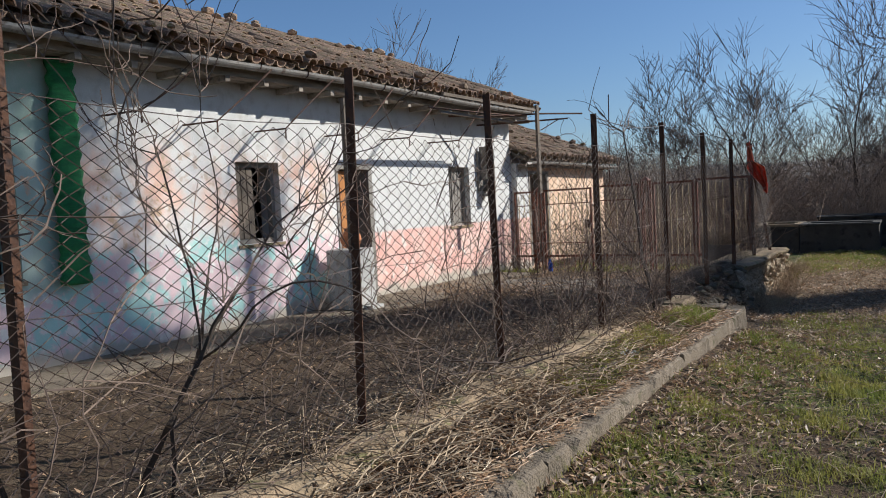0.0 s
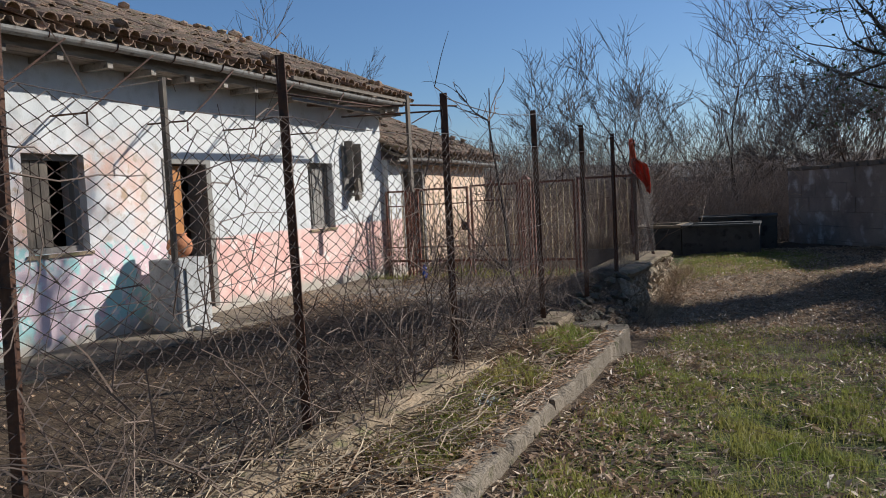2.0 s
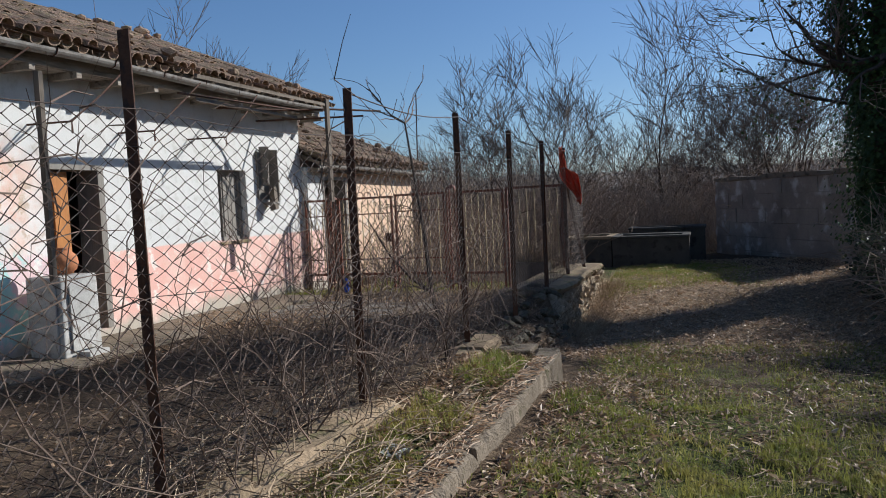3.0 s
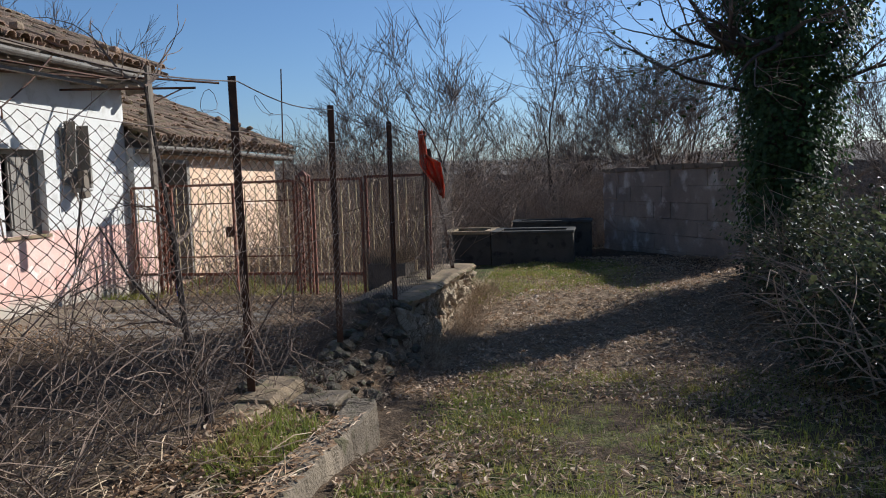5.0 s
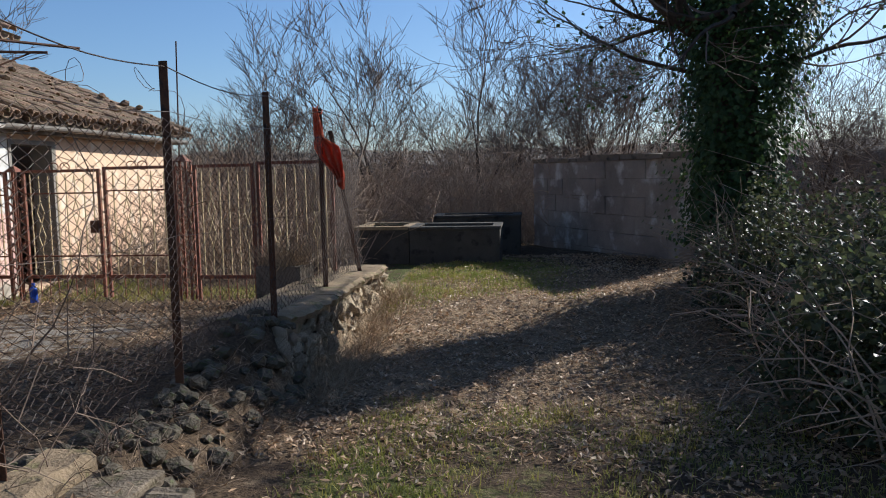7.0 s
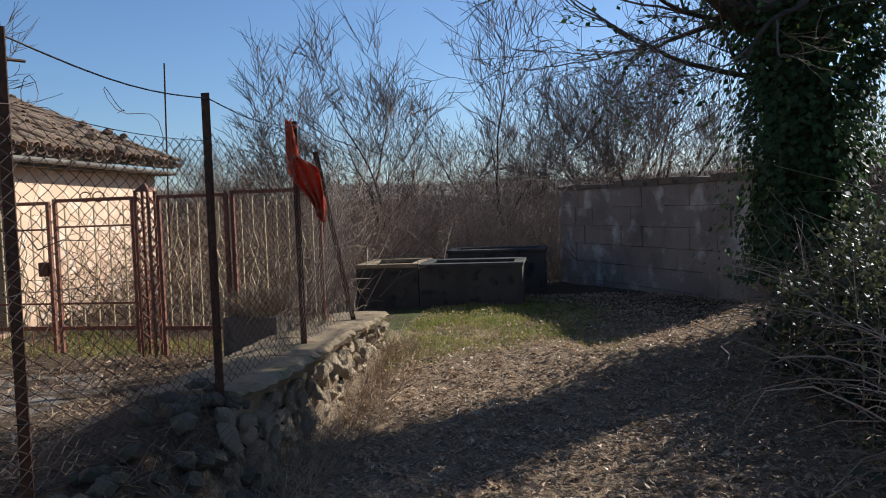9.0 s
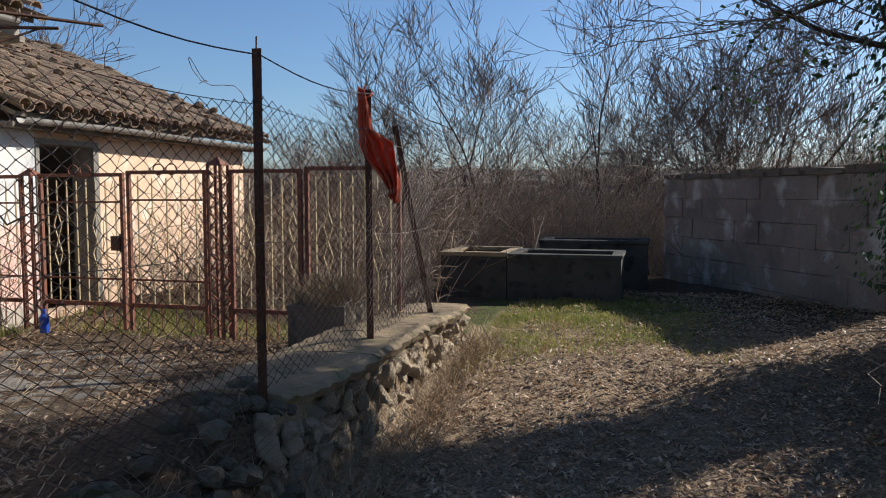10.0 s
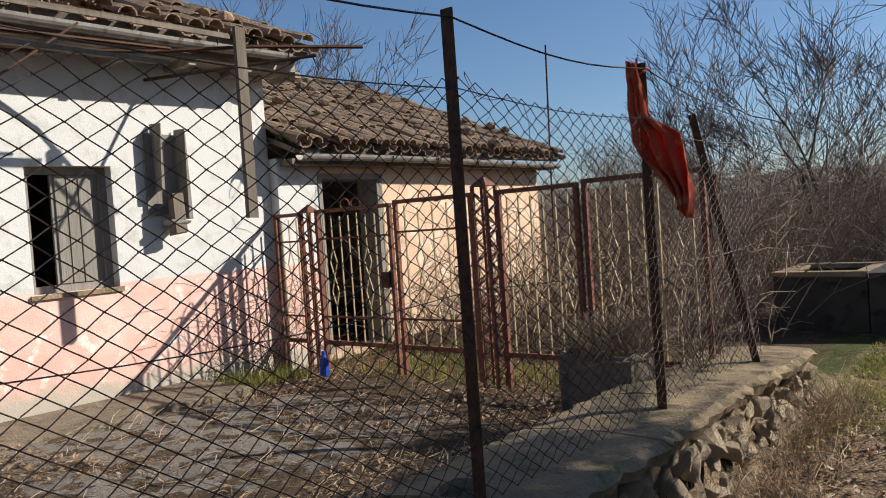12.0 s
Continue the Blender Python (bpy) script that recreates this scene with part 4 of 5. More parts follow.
# ---- planter with dry shrub ----
planter = thing("concrete_planter", "square concrete planter full of dry grass beside the wall", "planter", at=(-2.98, 13.45, 0))
s = Shape()
for a in ((-0.24, 0.24, -0.24, -0.19), (-0.24, 0.24, 0.19, 0.24), (-0.24, -0.19, -0.19, 0.19), (0.19, 0.24, -0.19, 0.19)):
    s.box(*a, -0.1, 0.50)
bevelled(part("box", s, M_DARKC, planter), 0.01)
part("soil", Shape().box(-0.19, 0.19, -0.19, 0.19, 0.2, 0.46, 0.004), M_GROUND, planter)
s = Shape()
for i in range(900):
    a, r = rnd(0, 6.28), rnd(0, 0.24)
    p = Vector((r * math.cos(a), r * math.sin(a), 0.44))
    q = p + Vector((rnd(-0.26, 0.3), rnd(-0.26, 0.26), rnd(0.06, 0.30)))
    s.tube([p, (p + q) / 2 + Vector((0, 0, 0.04)), q], [0.003, 0.0025, 0.001], 3, False)
tagged(part("dry_grass", s, M_STRAW, planter), kind="stuff")

# ---- white box with pot, by the door ----
bx = thing("white_box", "dirty white concrete box standing on the walk", "box", at=(-6.67, 8.47, 0.07))
bevelled(part("body", Shape().box(-0.22, 0.22, -0.24, 0.24, 0.0, 0.80, 0.008), M_BOXW, bx), 0.015)
part("front_slab", Shape().box(0.228, 0.245, -0.16, 0.16, 0.06, 0.70), M_BOXW, bx)
part("seam", Shape().box(-0.16, 0.16, -0.262, -0.249, 0.05, 0.72), M_BOXW, bx)
part("foot_block", Shape().box(0.26, 0.40, -0.12, 0.14, 0.0, 0.05), M_BOXW, bx)
pot = thing("clay_pot", "round orange clay pot on the white box", "pot", at=(-6.69, 8.52, 0.875))
prof = [(0.07, 0.0), (0.12, 0.04), (0.145, 0.11), (0.13, 0.18), (0.085, 0.225), (0.075, 0.25), (0.09, 0.265), (0.06, 0.26), (0.05, 0.2)]
s = Shape()
for r, z in prof:
    s.v += [(r * math.cos(a * math.pi / 9), r * math.sin(a * math.pi / 9), z) for a in range(18)]
for i in range(len(prof) - 1):
    for j in range(18):
        s.f.append([i * 18 + j, i * 18 + (j + 1) % 18, (i + 1) * 18 + (j + 1) % 18, (i + 1) * 18 + j])
s.f.append(list(range(18))[::-1])
part("body", s, M_POT, pot, smooth=True)

# ---- green netting, pergola remains, wall box ----
net = Shape()
for i in range(61):
    z = 0.82 + 2.12 * i / 60
    for j in range(12):
        a = 2 * math.pi * j / 12
        r = 1 + 0.10 * math.sin(i * 1.3) + 0.12 * noise.noise((j, i * 0.3, 4))
        net.v.append((HX + 0.09 + 0.07 * r * math.cos(a), 4.74 + (0.155 - 0.02 * i / 60) * r * math.sin(a), z))
for i in range(60):
    for j in range(12):
        net.f.append([i * 12 + j, i * 12 + (j + 1) % 12, (i + 1) * 12 + (j + 1) % 12, (i + 1) * 12 + j])
net.f += [list(range(12))[::-1], [720 + j for j in range(12)]]
tagged(part("green_net_roll", net, M_GREEN, smooth=True), "rolled green shade netting hanging on the wall", "netting")

perg = thing("pergola_frame", "rusty iron pergola remains hung under the eave", "pergola")
part("long_bar", Shape().tube([(-6.22, 9.9, 2.80), (-6.2, 11.2, 2.83), (-6.18, 12.6, 2.86)], 0.014, 5), M_RUST, perg)
for y, reach in ((5.2, 0.62), (6.2, 0.55), (7.3, 0.5), (8.6, 0.58), (9.9, 0.52), (11.2, 0.6)):
    z = 2.42 + 0.03 * math.sin(y * 5)
    part("arm", Shape().tube([(HX, y, z + 0.01), (HX + reach, y, z), (HX + reach, y, z - 0.12)], 0.011, 4), M_RUST, perg)
    part("stay", Shape().tube([(HX + reach, y, z), (HX + reach + 0.03, y + 0.42, 2.72), (-6.52, y + 0.85, 3.05)], 0.011, 4), M_RUST, perg)
part("hanging_post", Shape().box(-6.22, -6.17, 7.88, 7.93, 0.86, 2.76, 0.004), M_WOOD, perg, "thin grey wooden post")
part("plank", Shape().box(-6.0, -5.96, 13.06, 13.15, 1.50, 3.06, 0.006), M_WOOD, perg, "long weathered plank hanging from the bars")
part("cross_bar", Shape().tube([(-6.9, 11.6, 2.86), (-6.4, 12.6, 2.88), (-5.98, 13.24, 2.92), (-5.5, 14.05, 2.93)], 0.016, 5), M_RUST, perg)
part("cross_bar", Shape().tube([(-7.1, 12.9, 2.80), (-5.6, 13.6, 2.82)], 0.016, 5), M_RUST, perg)
part("brace", Shape().tube([(-5.75, 13.55, 2.82), (-5.96, 13.2, 2.62)], 0.01, 4), M_RUST, perg)
part("slat", Shape().box(-5.99, -5.95, 9.9, 13.0, 2.95, 2.99, 0.006), M_WOOD, perg)
part("slat", Shape().box(-6.24, -6.2, 10.2, 12.6, 2.74, 2.78, 0.006), M_WOOD, perg)

wb = thing("wall_box", "broken grey wooden box hanging on the white wall", "box", at=(HX, 13.02, 1.50))
part("back_board", Shape().box(0.0, 0.03, -0.2, 0.2, 0.1, 0.82, 0.01), M_SHUT, wb)
part("side_board", Shape().box(0.03, 0.2, 0.1, 0.13, 0.05, 0.86, 0.012), M_SHUT, wb)
part("side_board", Shape().box(0.03, 0.17, -0.12, -0.09, 0.3, 0.9, 0.012), M_SHUT, wb)
part("bottom_board", Shape().box(0.03, 0.22, -0.09, 0.1, 0.0, 0.04, 0.012), M_SHUT, wb)
part("torn_flap", Shape().box(0.14, 0.2, -0.06, 0.07, -0.08, 0.28, 0.02), M_WOOD, wb)

rod = tagged(part("iron_rod", Shape().tube([(-6.95, 19.42, 0.0), (-6.92, 19.42, 2.0), (-6.86, 19.4, 3.93)], 0.014, 5), M_RUST), "tall thin iron rod standing at the annex corner", "rod")
cw = Shape()
for k in range(2):
    pts, p = [], Vector((-6.2 + 0.5 * k, 14.6 + k, 2.5))
    for i in range(26):
        pts.append((p.x + 0.25 * math.sin(i * 0.5 + k), p.y + i * 0.07, p.z + 0.4 * math.sin(i * 0.24) + 0.1 * math.cos(i)))
    cw.tube(pts, 0.005, 3)
tagged(part("loose_vine", cw, M_VINE), "loose curling dry vine over the annex roof", "vine")
tagged(part("blue_bottle", Shape().tube([(-6.25, 14.0, 0.0), (-6.25, 14.0, 0.16), (-6.25, 14.0, 0.19), (-6.25, 14.0, 0.23)], [0.045, 0.045, 0.02, 0.018], 10), M_BLUE, smooth=False), "blue plastic bottle by the gate post", "bottle")
bg = Shape()
for i in range(7):
    for j in range(7):
        bg.v.append((-2.0 + 0.018 * i + rnd(-0.01, 0.01), 5.6 + 0.022 * j + rnd(-0.01, 0.01), 0.24 + rnd(0, 0.045)))
for i in range(6):
    for j in range(6):
        a = i * 7 + j
        bg.f.append([a, a + 1, a + 8, a + 7])
tagged(part("plastic_litter", bg, M_PLASTIC), "crumpled clear plastic litter among dry stalks", "litter")


# ---- plants ----
def grow(trunk, twigs, p, d, r, length, depth, spread, up, rng, cut, curl=0.16, thin=0.0075):
    """Recursive limb: thick ones go to the trunk mesh, thin ones to the twigs."""
    n = (4 if depth > 1 else 3) + (4 if curl > 0.25 else 0)
    pts, radii = [p.copy()], [r]
    for i in range(n):
        d = (d + Vector((rng.uniform(-1, 1), rng.uniform(-1, 1), rng.uniform(-1, 1))) * curl + Vector((0, 0, up))).normalized()
        p = p + d * length / n
        pts.append(p.copy())
        radii.append(r * (1 - 0.42 * (i + 1) / n))
    (trunk if r > cut else twigs).tube(pts, radii, 6 if r > 0.06 else (4 if r > 0.02 else 3), False)
    if depth == 0:
        return
    kids = rng.randint(3, 4) if depth > 1 else rng.randint(3, 5)
    for k in range(kids):
        i = rng.randint(1, n) if k else n
        ax = Vector((rng.uniform(-1, 1), rng.uniform(-1, 1), rng.uniform(-0.3, 0.6))).normalized()
        nd = (d * rng.uniform(0.6, 1.0) + ax * spread * rng.uniform(0.6, 1.3)).normalized()
        grow(trunk, twigs, pts[i], nd, max(radii[i] * rng.uniform(0.5, 0.72), thin), length * rng.uniform(0.6, 0.82), depth - 1, spread, up, rng, cut, curl, thin)


def bare_tree(name, seed, height, r, stems, spread, label, depth=5, up=0.05, at=(0, 0, 0), cut=0.02):
    rng = random.Random(seed)
    t, c = Shape(), Shape()
    for k in range(stems):
        lean = 0.05 if stems == 1 else 0.38
        d = Vector((rng.uniform(-lean, lean), rng.uniform(-lean, lean), 1)).normalized()
        grow(t, c, Vector((rng.uniform(-0.1, 0.1) * stems * 0.5, rng.uniform(-0.1, 0.1) * stems * 0.5, -0.2)), d, r * rng.uniform(0.7, 1), height * rng.uniform(0.30, 0.38), depth, spread, up, rng, cut, 0.23)
    root = thing(name, label, "tree", "bare woodland trees", at)
    part("trunk", t, M_BARK, root)
    part("crown", c, M_TWIG, root)
    return root


kinds = [
    bare_tree("bare_tree", 11, 7.4, 0.10, 3, 0.55, "leafless many-stemmed tree at the wood's edge", at=(-4.6, 25.5, -0.5)),
    bare_tree("bare_tree", 12, 8.4, 0.11, 1, 0.45, "tall slender leafless tree at the wood's edge", at=(-1.6, 26.0, -0.6)),
    bare_tree("bare_tree", 13, 7.0, 0.08, 5, 0.5, "leafless spreading shrub-like tree behind the troughs", at=(1.6, 25.0, -0.5)),
    bare_tree("bare_tree", 14, 6.0, 0.09, 2, 0.6, "leafless forked tree in the far wood", at=(-7.5, 27, -0.6)),
]
rng = random.Random(5)
spots = [(-10.5, 30), (-13, 33), (-7.5, 34), (-3.2, 31), (-0.6, 30), (5.5, 36), (9, 40), (-16.5, 30), (-20, 35), (-10, 38), (-5, 38), (0.5, 38), (-24, 31), (-14, 42), (-2, 43), (4, 45), (14, 47), (20, 44), (-28, 36), (-19, 26), (10, 35), (12.5, 39), (8, 44), (16, 42)]
for x, y in spots:
    src = rng.choice(kinds)
    sc = rng.uniform(0.9, 1.15) * (0.68 if x < -4 else 1.0)
    ob = copy_thing(src, pose(x, y, ground_z(x, y, False), 0, 0, rng.uniform(0, 360)) @ Matrix.Scale(sc, 4))
# trees on the bank behind the brambles
for x, y, sc in ((6.2, 14.2, 0.8), (5.6, 10.6, 0.75), (8.2, 13.0, 0.9)):
    copy_thing(kinds[rng.choice((0, 2, 2, 3))], pose(x, y, ground_z(x, y, False), 0, 0, rng.uniform(0, 360)) @ Matrix.Scale(sc, 4))
# trees behind the houses, seen over the ridge
for x, y in ((-15, 13.5), (-16.5, 17), (-14.5, 20.5)):
    copy_thing(kinds[rng.randint(0, 3)], pose(x, y, 0.0, 0, 0, rng.uniform(0, 360)) @ Matrix.Scale(0.98, 4))


def thicket(x0, x1, y0, y1, h, n, name, label, seed):
    """Tangled leafless undergrowth."""
    g = random.Random(seed)
    s = Shape()
    for i in range(n):
        x, y = g.uniform(x0, x1), g.uniform(y0, y1)
        p = Vector((x, y, ground_z(x, y, False) - 0.1))
        d = Vector((g.uniform(-0.6, 0.6), g.uniform(-0.6, 0.6), 1)).normalized()
        hh = h * g.uniform(0.4, 1.1)
        pts = [p.copy()]
        for k in range(4):
            d = (d + Vector((g.uniform(-1, 1), g.uniform(-1, 1), g.uniform(-0.8, 0.4))) * 0.35).normalized()
            p = p + d * hh / 4
            pts.append(p.copy())
        s.tube(pts, [0.010, 0.008, 0.006, 0.004, 0.002], 3, False)
        for k in range(5):
            q = pts[g.randint(1, 4)]
            e = Vector((g.uniform(-1, 1), g.uniform(-1, 1), g.uniform(-0.3, 0.9))).normalized() * g.uniform(0.2, 0.6)
            s.tube([q, q + e * 0.5 + Vector((0, 0, 0.03)), q + e], [0.005, 0.004, 0.002], 3, False)
    return tagged(part(name, s, M_SCRUB), label, "undergrowth", kind="stuff")


thicket(-9, 4, 20.8, 28, 2.7, 3600, "thicket", "dense leafless brambles and saplings behind the troughs", 1)
thicket(-7, -3, 15.5, 21, 1.5, 500, "thicket", "dry scrub behind the iron gate", 2)
thicket(-30, 20, 27, 40, 3.6, 3200, "thicket", "far grey leafless undergrowth of the wood", 3)
hill = Shape()
nx = 150
for i in range(nx + 1):
    a = radians(-100 + 200 * i / nx)
    for rr, hh in ((52, -4), (56, 2.0), (75, 3.4), (120, 4.8)):
        h = hh + (hh > 0) * (0.5 * noise.noise((i * 0.35, rr, 0)) + 0.6 * noise.noise((i * 1.7, rr, 3)))
        hill.v.append((rr * math.sin(a), rr * math.cos(a), h))
for i in range(nx):
    for j in range(3):
        k = i * 4 + j
        hill.f.append([k, k + 4, k + 5, k + 1])
tagged(new("backdrop", hill.mesh("backdrop", M_HILL)), "far dark wooded hillside", "hill", kind="structure")


# ivy tree
def ivy_tree(x, y):
    g = random.Random(21)
    z0 = ground_z(x, y, False)
    root = thing("ivy_tree", "large old tree wrapped in dark green ivy", "tree", at=(x, y, z0))
    t, c = Shape(), Shape()
    trunk = [Vector((0, 0, -0.3)), Vector((0.02, 0.0, 1.2)), Vector((-0.05, 0.03, 2.6)), Vector((-0.02, 0.0, 4.2)), Vector((0.08, -0.15, 6.0)), Vector((0.05, -1.6, 8.0)), Vector((0.0, -2.9, 10.4))]
    t.tube(trunk, [0.36, 0.27, 0.25, 0.22, 0.18, 0.13, 0.07], 10, False)
    limbs = [trunk]
    for k in range(12):
        h = g.uniform(2.0, 7.0)
        a = g.uniform(0, 2 * math.pi)
        d = Vector((math.cos(a), math.sin(a), g.uniform(0.05, 0.6))).normalized()
        grow(t, c, Vector((0, 0, h)), d, g.uniform(0.05, 0.10), g.uniform(1.2, 1.9), 4, 0.55, 0.02, g, 0.02, 0.26, 0.005)
    for d, h in ((Vector((-1, -0.25, 0.12)), 2.75), (Vector((-0.9, 0.3, 0.22)), 3.1), (Vector((-0.8, -0.6, 0.3)), 3.5), (Vector((0.9, 0.0, 0.45)), 2.3), (Vector((0.8, -0.5, 0.3)), 2.6), (Vector((-1, 0.1, -0.05)), 2.3)):
        grow(t, c, Vector((0, 0, h)), d.normalized(), 0.034, 1.6, 4, 0.5, 0.0, g, 0.02, 0.28, 0.0045)
    part("trunk", t, M_BARK, root)
    tagged(part("twig_tangle", c, M_TWIG, root), kind="stuff")
    s = Shape()
    for i in range(48000):
        h = g.uniform(0.4, 10.6)
        a = g.uniform(0, 2 * math.pi)
        bulge = 0.42 + 0.08 * math.sin(h * 2.1) + 0.42 * smooth_step(1.3, 3.0, h) + 0.25 * smooth_step(7.9, 8.8, h) - 0.5 * smooth_step(5.4, 6.4, h) * smooth_step(8.4, 7.6, h) + 0.3 * noise.noise((math.cos(a) * 1.8, math.sin(a) * 1.8, h * 1.4))
        rr = 1.0 * bulge * g.uniform(0.72, 1.08) + (g.random() < 0.2) * g.uniform(0, 0.42)
        n = Vector((math.cos(a), math.sin(a), 0))
        p = n * rr + Vector((0.0, -2.9 * smooth_step(5, 10.0, h), h))
        dn = (Vector((g.uniform(-0.6, 0.6), g.uniform(-0.6, 0.6), -1)) + n * g.uniform(0.1, 0.9)).normalized() * g.uniform(0.04, 0.08)
        sd = dn.cross(n).normalized() * dn.length * 0.5
        s.leaf(p, dn, sd, g.uniform(-0.3, 0.5))
    for i in range(2600):
        p = Vector(g.choice(c.v))
        if p.xy.length > 2.3 or p.z > 4.5:
            continue
        dn = Vector((g.uniform(-1, 1), g.uniform(-1, 1), g.uniform(-1, 0.2))).normalized() * g.uniform(0.04, 0.08)
        s.leaf(p, dn, dn.cross(Vector((0.3, 0.5, 0.8))).normalized() * dn.length * 0.4)
    tagged(part("ivy", s, M_IVY, root), kind="stuff")
    return root


ivy_tree(2.02, 15.1)


def bramble(cx, cy, rx, ry, h, n_leaf, n_cane, seed, label):
    """A dense evergreen bramble: arching canes and many small folded leaves."""
    g = random.Random(seed)
    z0 = ground_z(cx, cy, False)
    root = thing("bramble_bush", label, "bush", "bramble bushes", (cx, cy, z0))
    c, s = Shape(), Shape()
    for i in range(n_cane):
        a = g.uniform(0, 2 * math.pi)
        k = math.sqrt(g.random())
        p = Vector((rx * k * math.cos(a) * 0.8, ry * k * math.sin(a) * 0.8, 0))
        d = Vector((g.uniform(-0.5, 0.5), g.uniform(-0.5, 0.5), 1)).normalized()
        pts = [p.copy()]
        st = h * g.uniform(0.13, 0.22)
        for q in range(6):
            d = (d + Vector((g.uniform(-0.6, 0.6), g.uniform(-0.6, 0.6), g.uniform(-0.5, 0.1)))).normalized()
            p = p + d * st
            pts.append(p.copy())
        c.tube(pts, [0.008, 0.007, 0.006, 0.005, 0.004, 0.003, 0.002], 3, False)
    for i in range(n_leaf):
        a, e = g.uniform(0, 2 * math.pi), math.asin(g.uniform(-0.1, 1.0))
        lump_ = 0.84 + 0.42 * noise.noise((cx + 2.6 * math.cos(a) * math.cos(e), cy + 2.6 * math.sin(a) * math.cos(e), 2.6 * math.sin(e))) + 0.2 * noise.noise((7 * math.cos(a) * math.cos(e), 7 * math.sin(a) * math.cos(e), 7 * math.sin(e)))
        k = lump_ * (1 - 0.6 * g.random() ** 1.5) + 0.12 * (g.random() < 0.1)
        p = Vector((rx * k * math.cos(a) * math.cos(e) ** 0.7, ry * k * math.sin(a) * math.cos(e) ** 0.7, max(0.03, h * k * math.sin(e))))
        dn = Vector((g.uniform(-1, 1), g.uniform(-1, 1), g.uniform(-0.9, 0.5))).normalized() * g.uniform(0.028, 0.068)
        sd = dn.cross(Vector((g.uniform(-1, 1), g.uniform(-1, 1), g.uniform(0.2, 1)))).normalized() * dn.length * 0.42
        s.leaf(p, dn, sd, g.uniform(-0.3, 0.5))
    for i in range(n_cane * 2):
        a, k = g.uniform(0, 2 * math.pi), g.uniform(0.75, 1.0)
        p = Vector((rx * k * math.cos(a), ry * k * math.sin(a), h * g.uniform(0.1, 0.9) * math.sqrt(max(0.05, 1.05 - k * k))))
        q = p + Vector((g.uniform(-1, 1), g.uniform(-1, 1), g.uniform(-0.4, 0.7))).normalized() * g.uniform(0.12, 0.4)
        c.tube([p, (p + q) / 2 + Vector((0, 0, 0.03)), q], [0.004, 0.003, 0.002], 3, False)
    tagged(part("cane_tangle", c, M_SCRUB, root), kind="stuff")
    tagged(part("foliage", s, M_BUSH, root), kind="stuff")
    return root


bramble(4.9, 14.0, 1.2, 1.5, 3.3, 3200, 200, 36, "tall straggling evergreen shrub behind the brambles")
bramble(5.2, 11.4, 1.2, 1.5, 3.1, 3200, 200, 37, "tall straggling evergreen shrub behind the brambles")
bramble(2.15, 10.2, 1.25, 1.9, 1.35, 19000, 260, 31, "dense dark glossy bramble bush beside the lane")
bramble(2.2, 12.9, 1.15, 1.7, 1.35, 17000, 240, 32, "tall dark bramble bush at the ivy tree's foot")
bramble(3.9, 11.2, 1.6, 3.2, 2.0, 14000, 150, 33, "broad bramble bank behind the lane's bushes")
bramble(2.75, 7.5, 1.25, 1.6, 1.5, 9000, 160, 35, "low bramble bush at the lane's edge")
bramble(2.0, 14.3, 0.65, 0.85, 1.05, 4500, 120, 34, "sparse reddish bramble against the block wall")


# climbers on the fence and the yard's brambles
def climber(y, z_base, n, reach, seed, x=FX + 0.05, label="leafless thorny climber tangled in the fence", wide=0.5):
    g = random.Random(seed)
    root = thing("fence_climber", label, "climber", "fence climbers", (x, y, z_base))
    for i in range(n):
        main = Shape()
        p = Vector((g.uniform(-0.12, 0.12), g.uniform(-wide, wide), -0.05))
        d = Vector((g.uniform(-0.1, 0.1), g.uniform(-0.7, 0.7), 1)).normalized()
        pts = [p.copy()]
        L = reach * g.uniform(0.5, 1.15)
        for q in range(14):
            d = (d + Vector((g.uniform(-0.25, 0.25) - p.x * 0.9, g.uniform(-0.55, 0.55), g.uniform(-0.36, 0.32)))).normalized()
            p = p + d * L / 14
            p.z = max(p.z, 0.0)
            pts.append(p.copy())
        r = g.uniform(0.002, 0.0055)
        main.tube(pts, [r * (1 - 0.055 * q) for q in range(15)], 4, False)
        for q in range(7):
            o = pts[g.randint(1, 14)]
            e = Vector((g.uniform(-0.5, 0.5), g.uniform(-1, 1), g.uniform(-0.5, 1))).normalized() * g.uniform(0.08, 0.4)
            main.tube([o, o + e * 0.5 + Vector((0, 0, 0.02)), o + e], [0.0032, 0.0025, 0.0014], 3, False)
        part("stem", main, M_VINE, root)
    return root


for i, (y, n, rch) in enumerate(((1.7, 6, 1.9), (2.6, 6, 1.9), (3.6, 5, 1.5), (4.5, 12, 1.9), (5.3, 18, 1.9), (6.2, 22, 2.0), (7.1, 14, 1.9), (8.0, 5, 1.6), (9.0, 3, 0.9))):
    climber(y, 0.25, n, rch, 50 + i)
climber(13.75, 0.3, 16, 1.7, 70, -2.55, "dry creeper tangle on the fence end", 0.25)
climber(13.9, 0.1, 26, 1.5, 73, -6.8, "leafless twigs against the gate and house corner", 0.2)
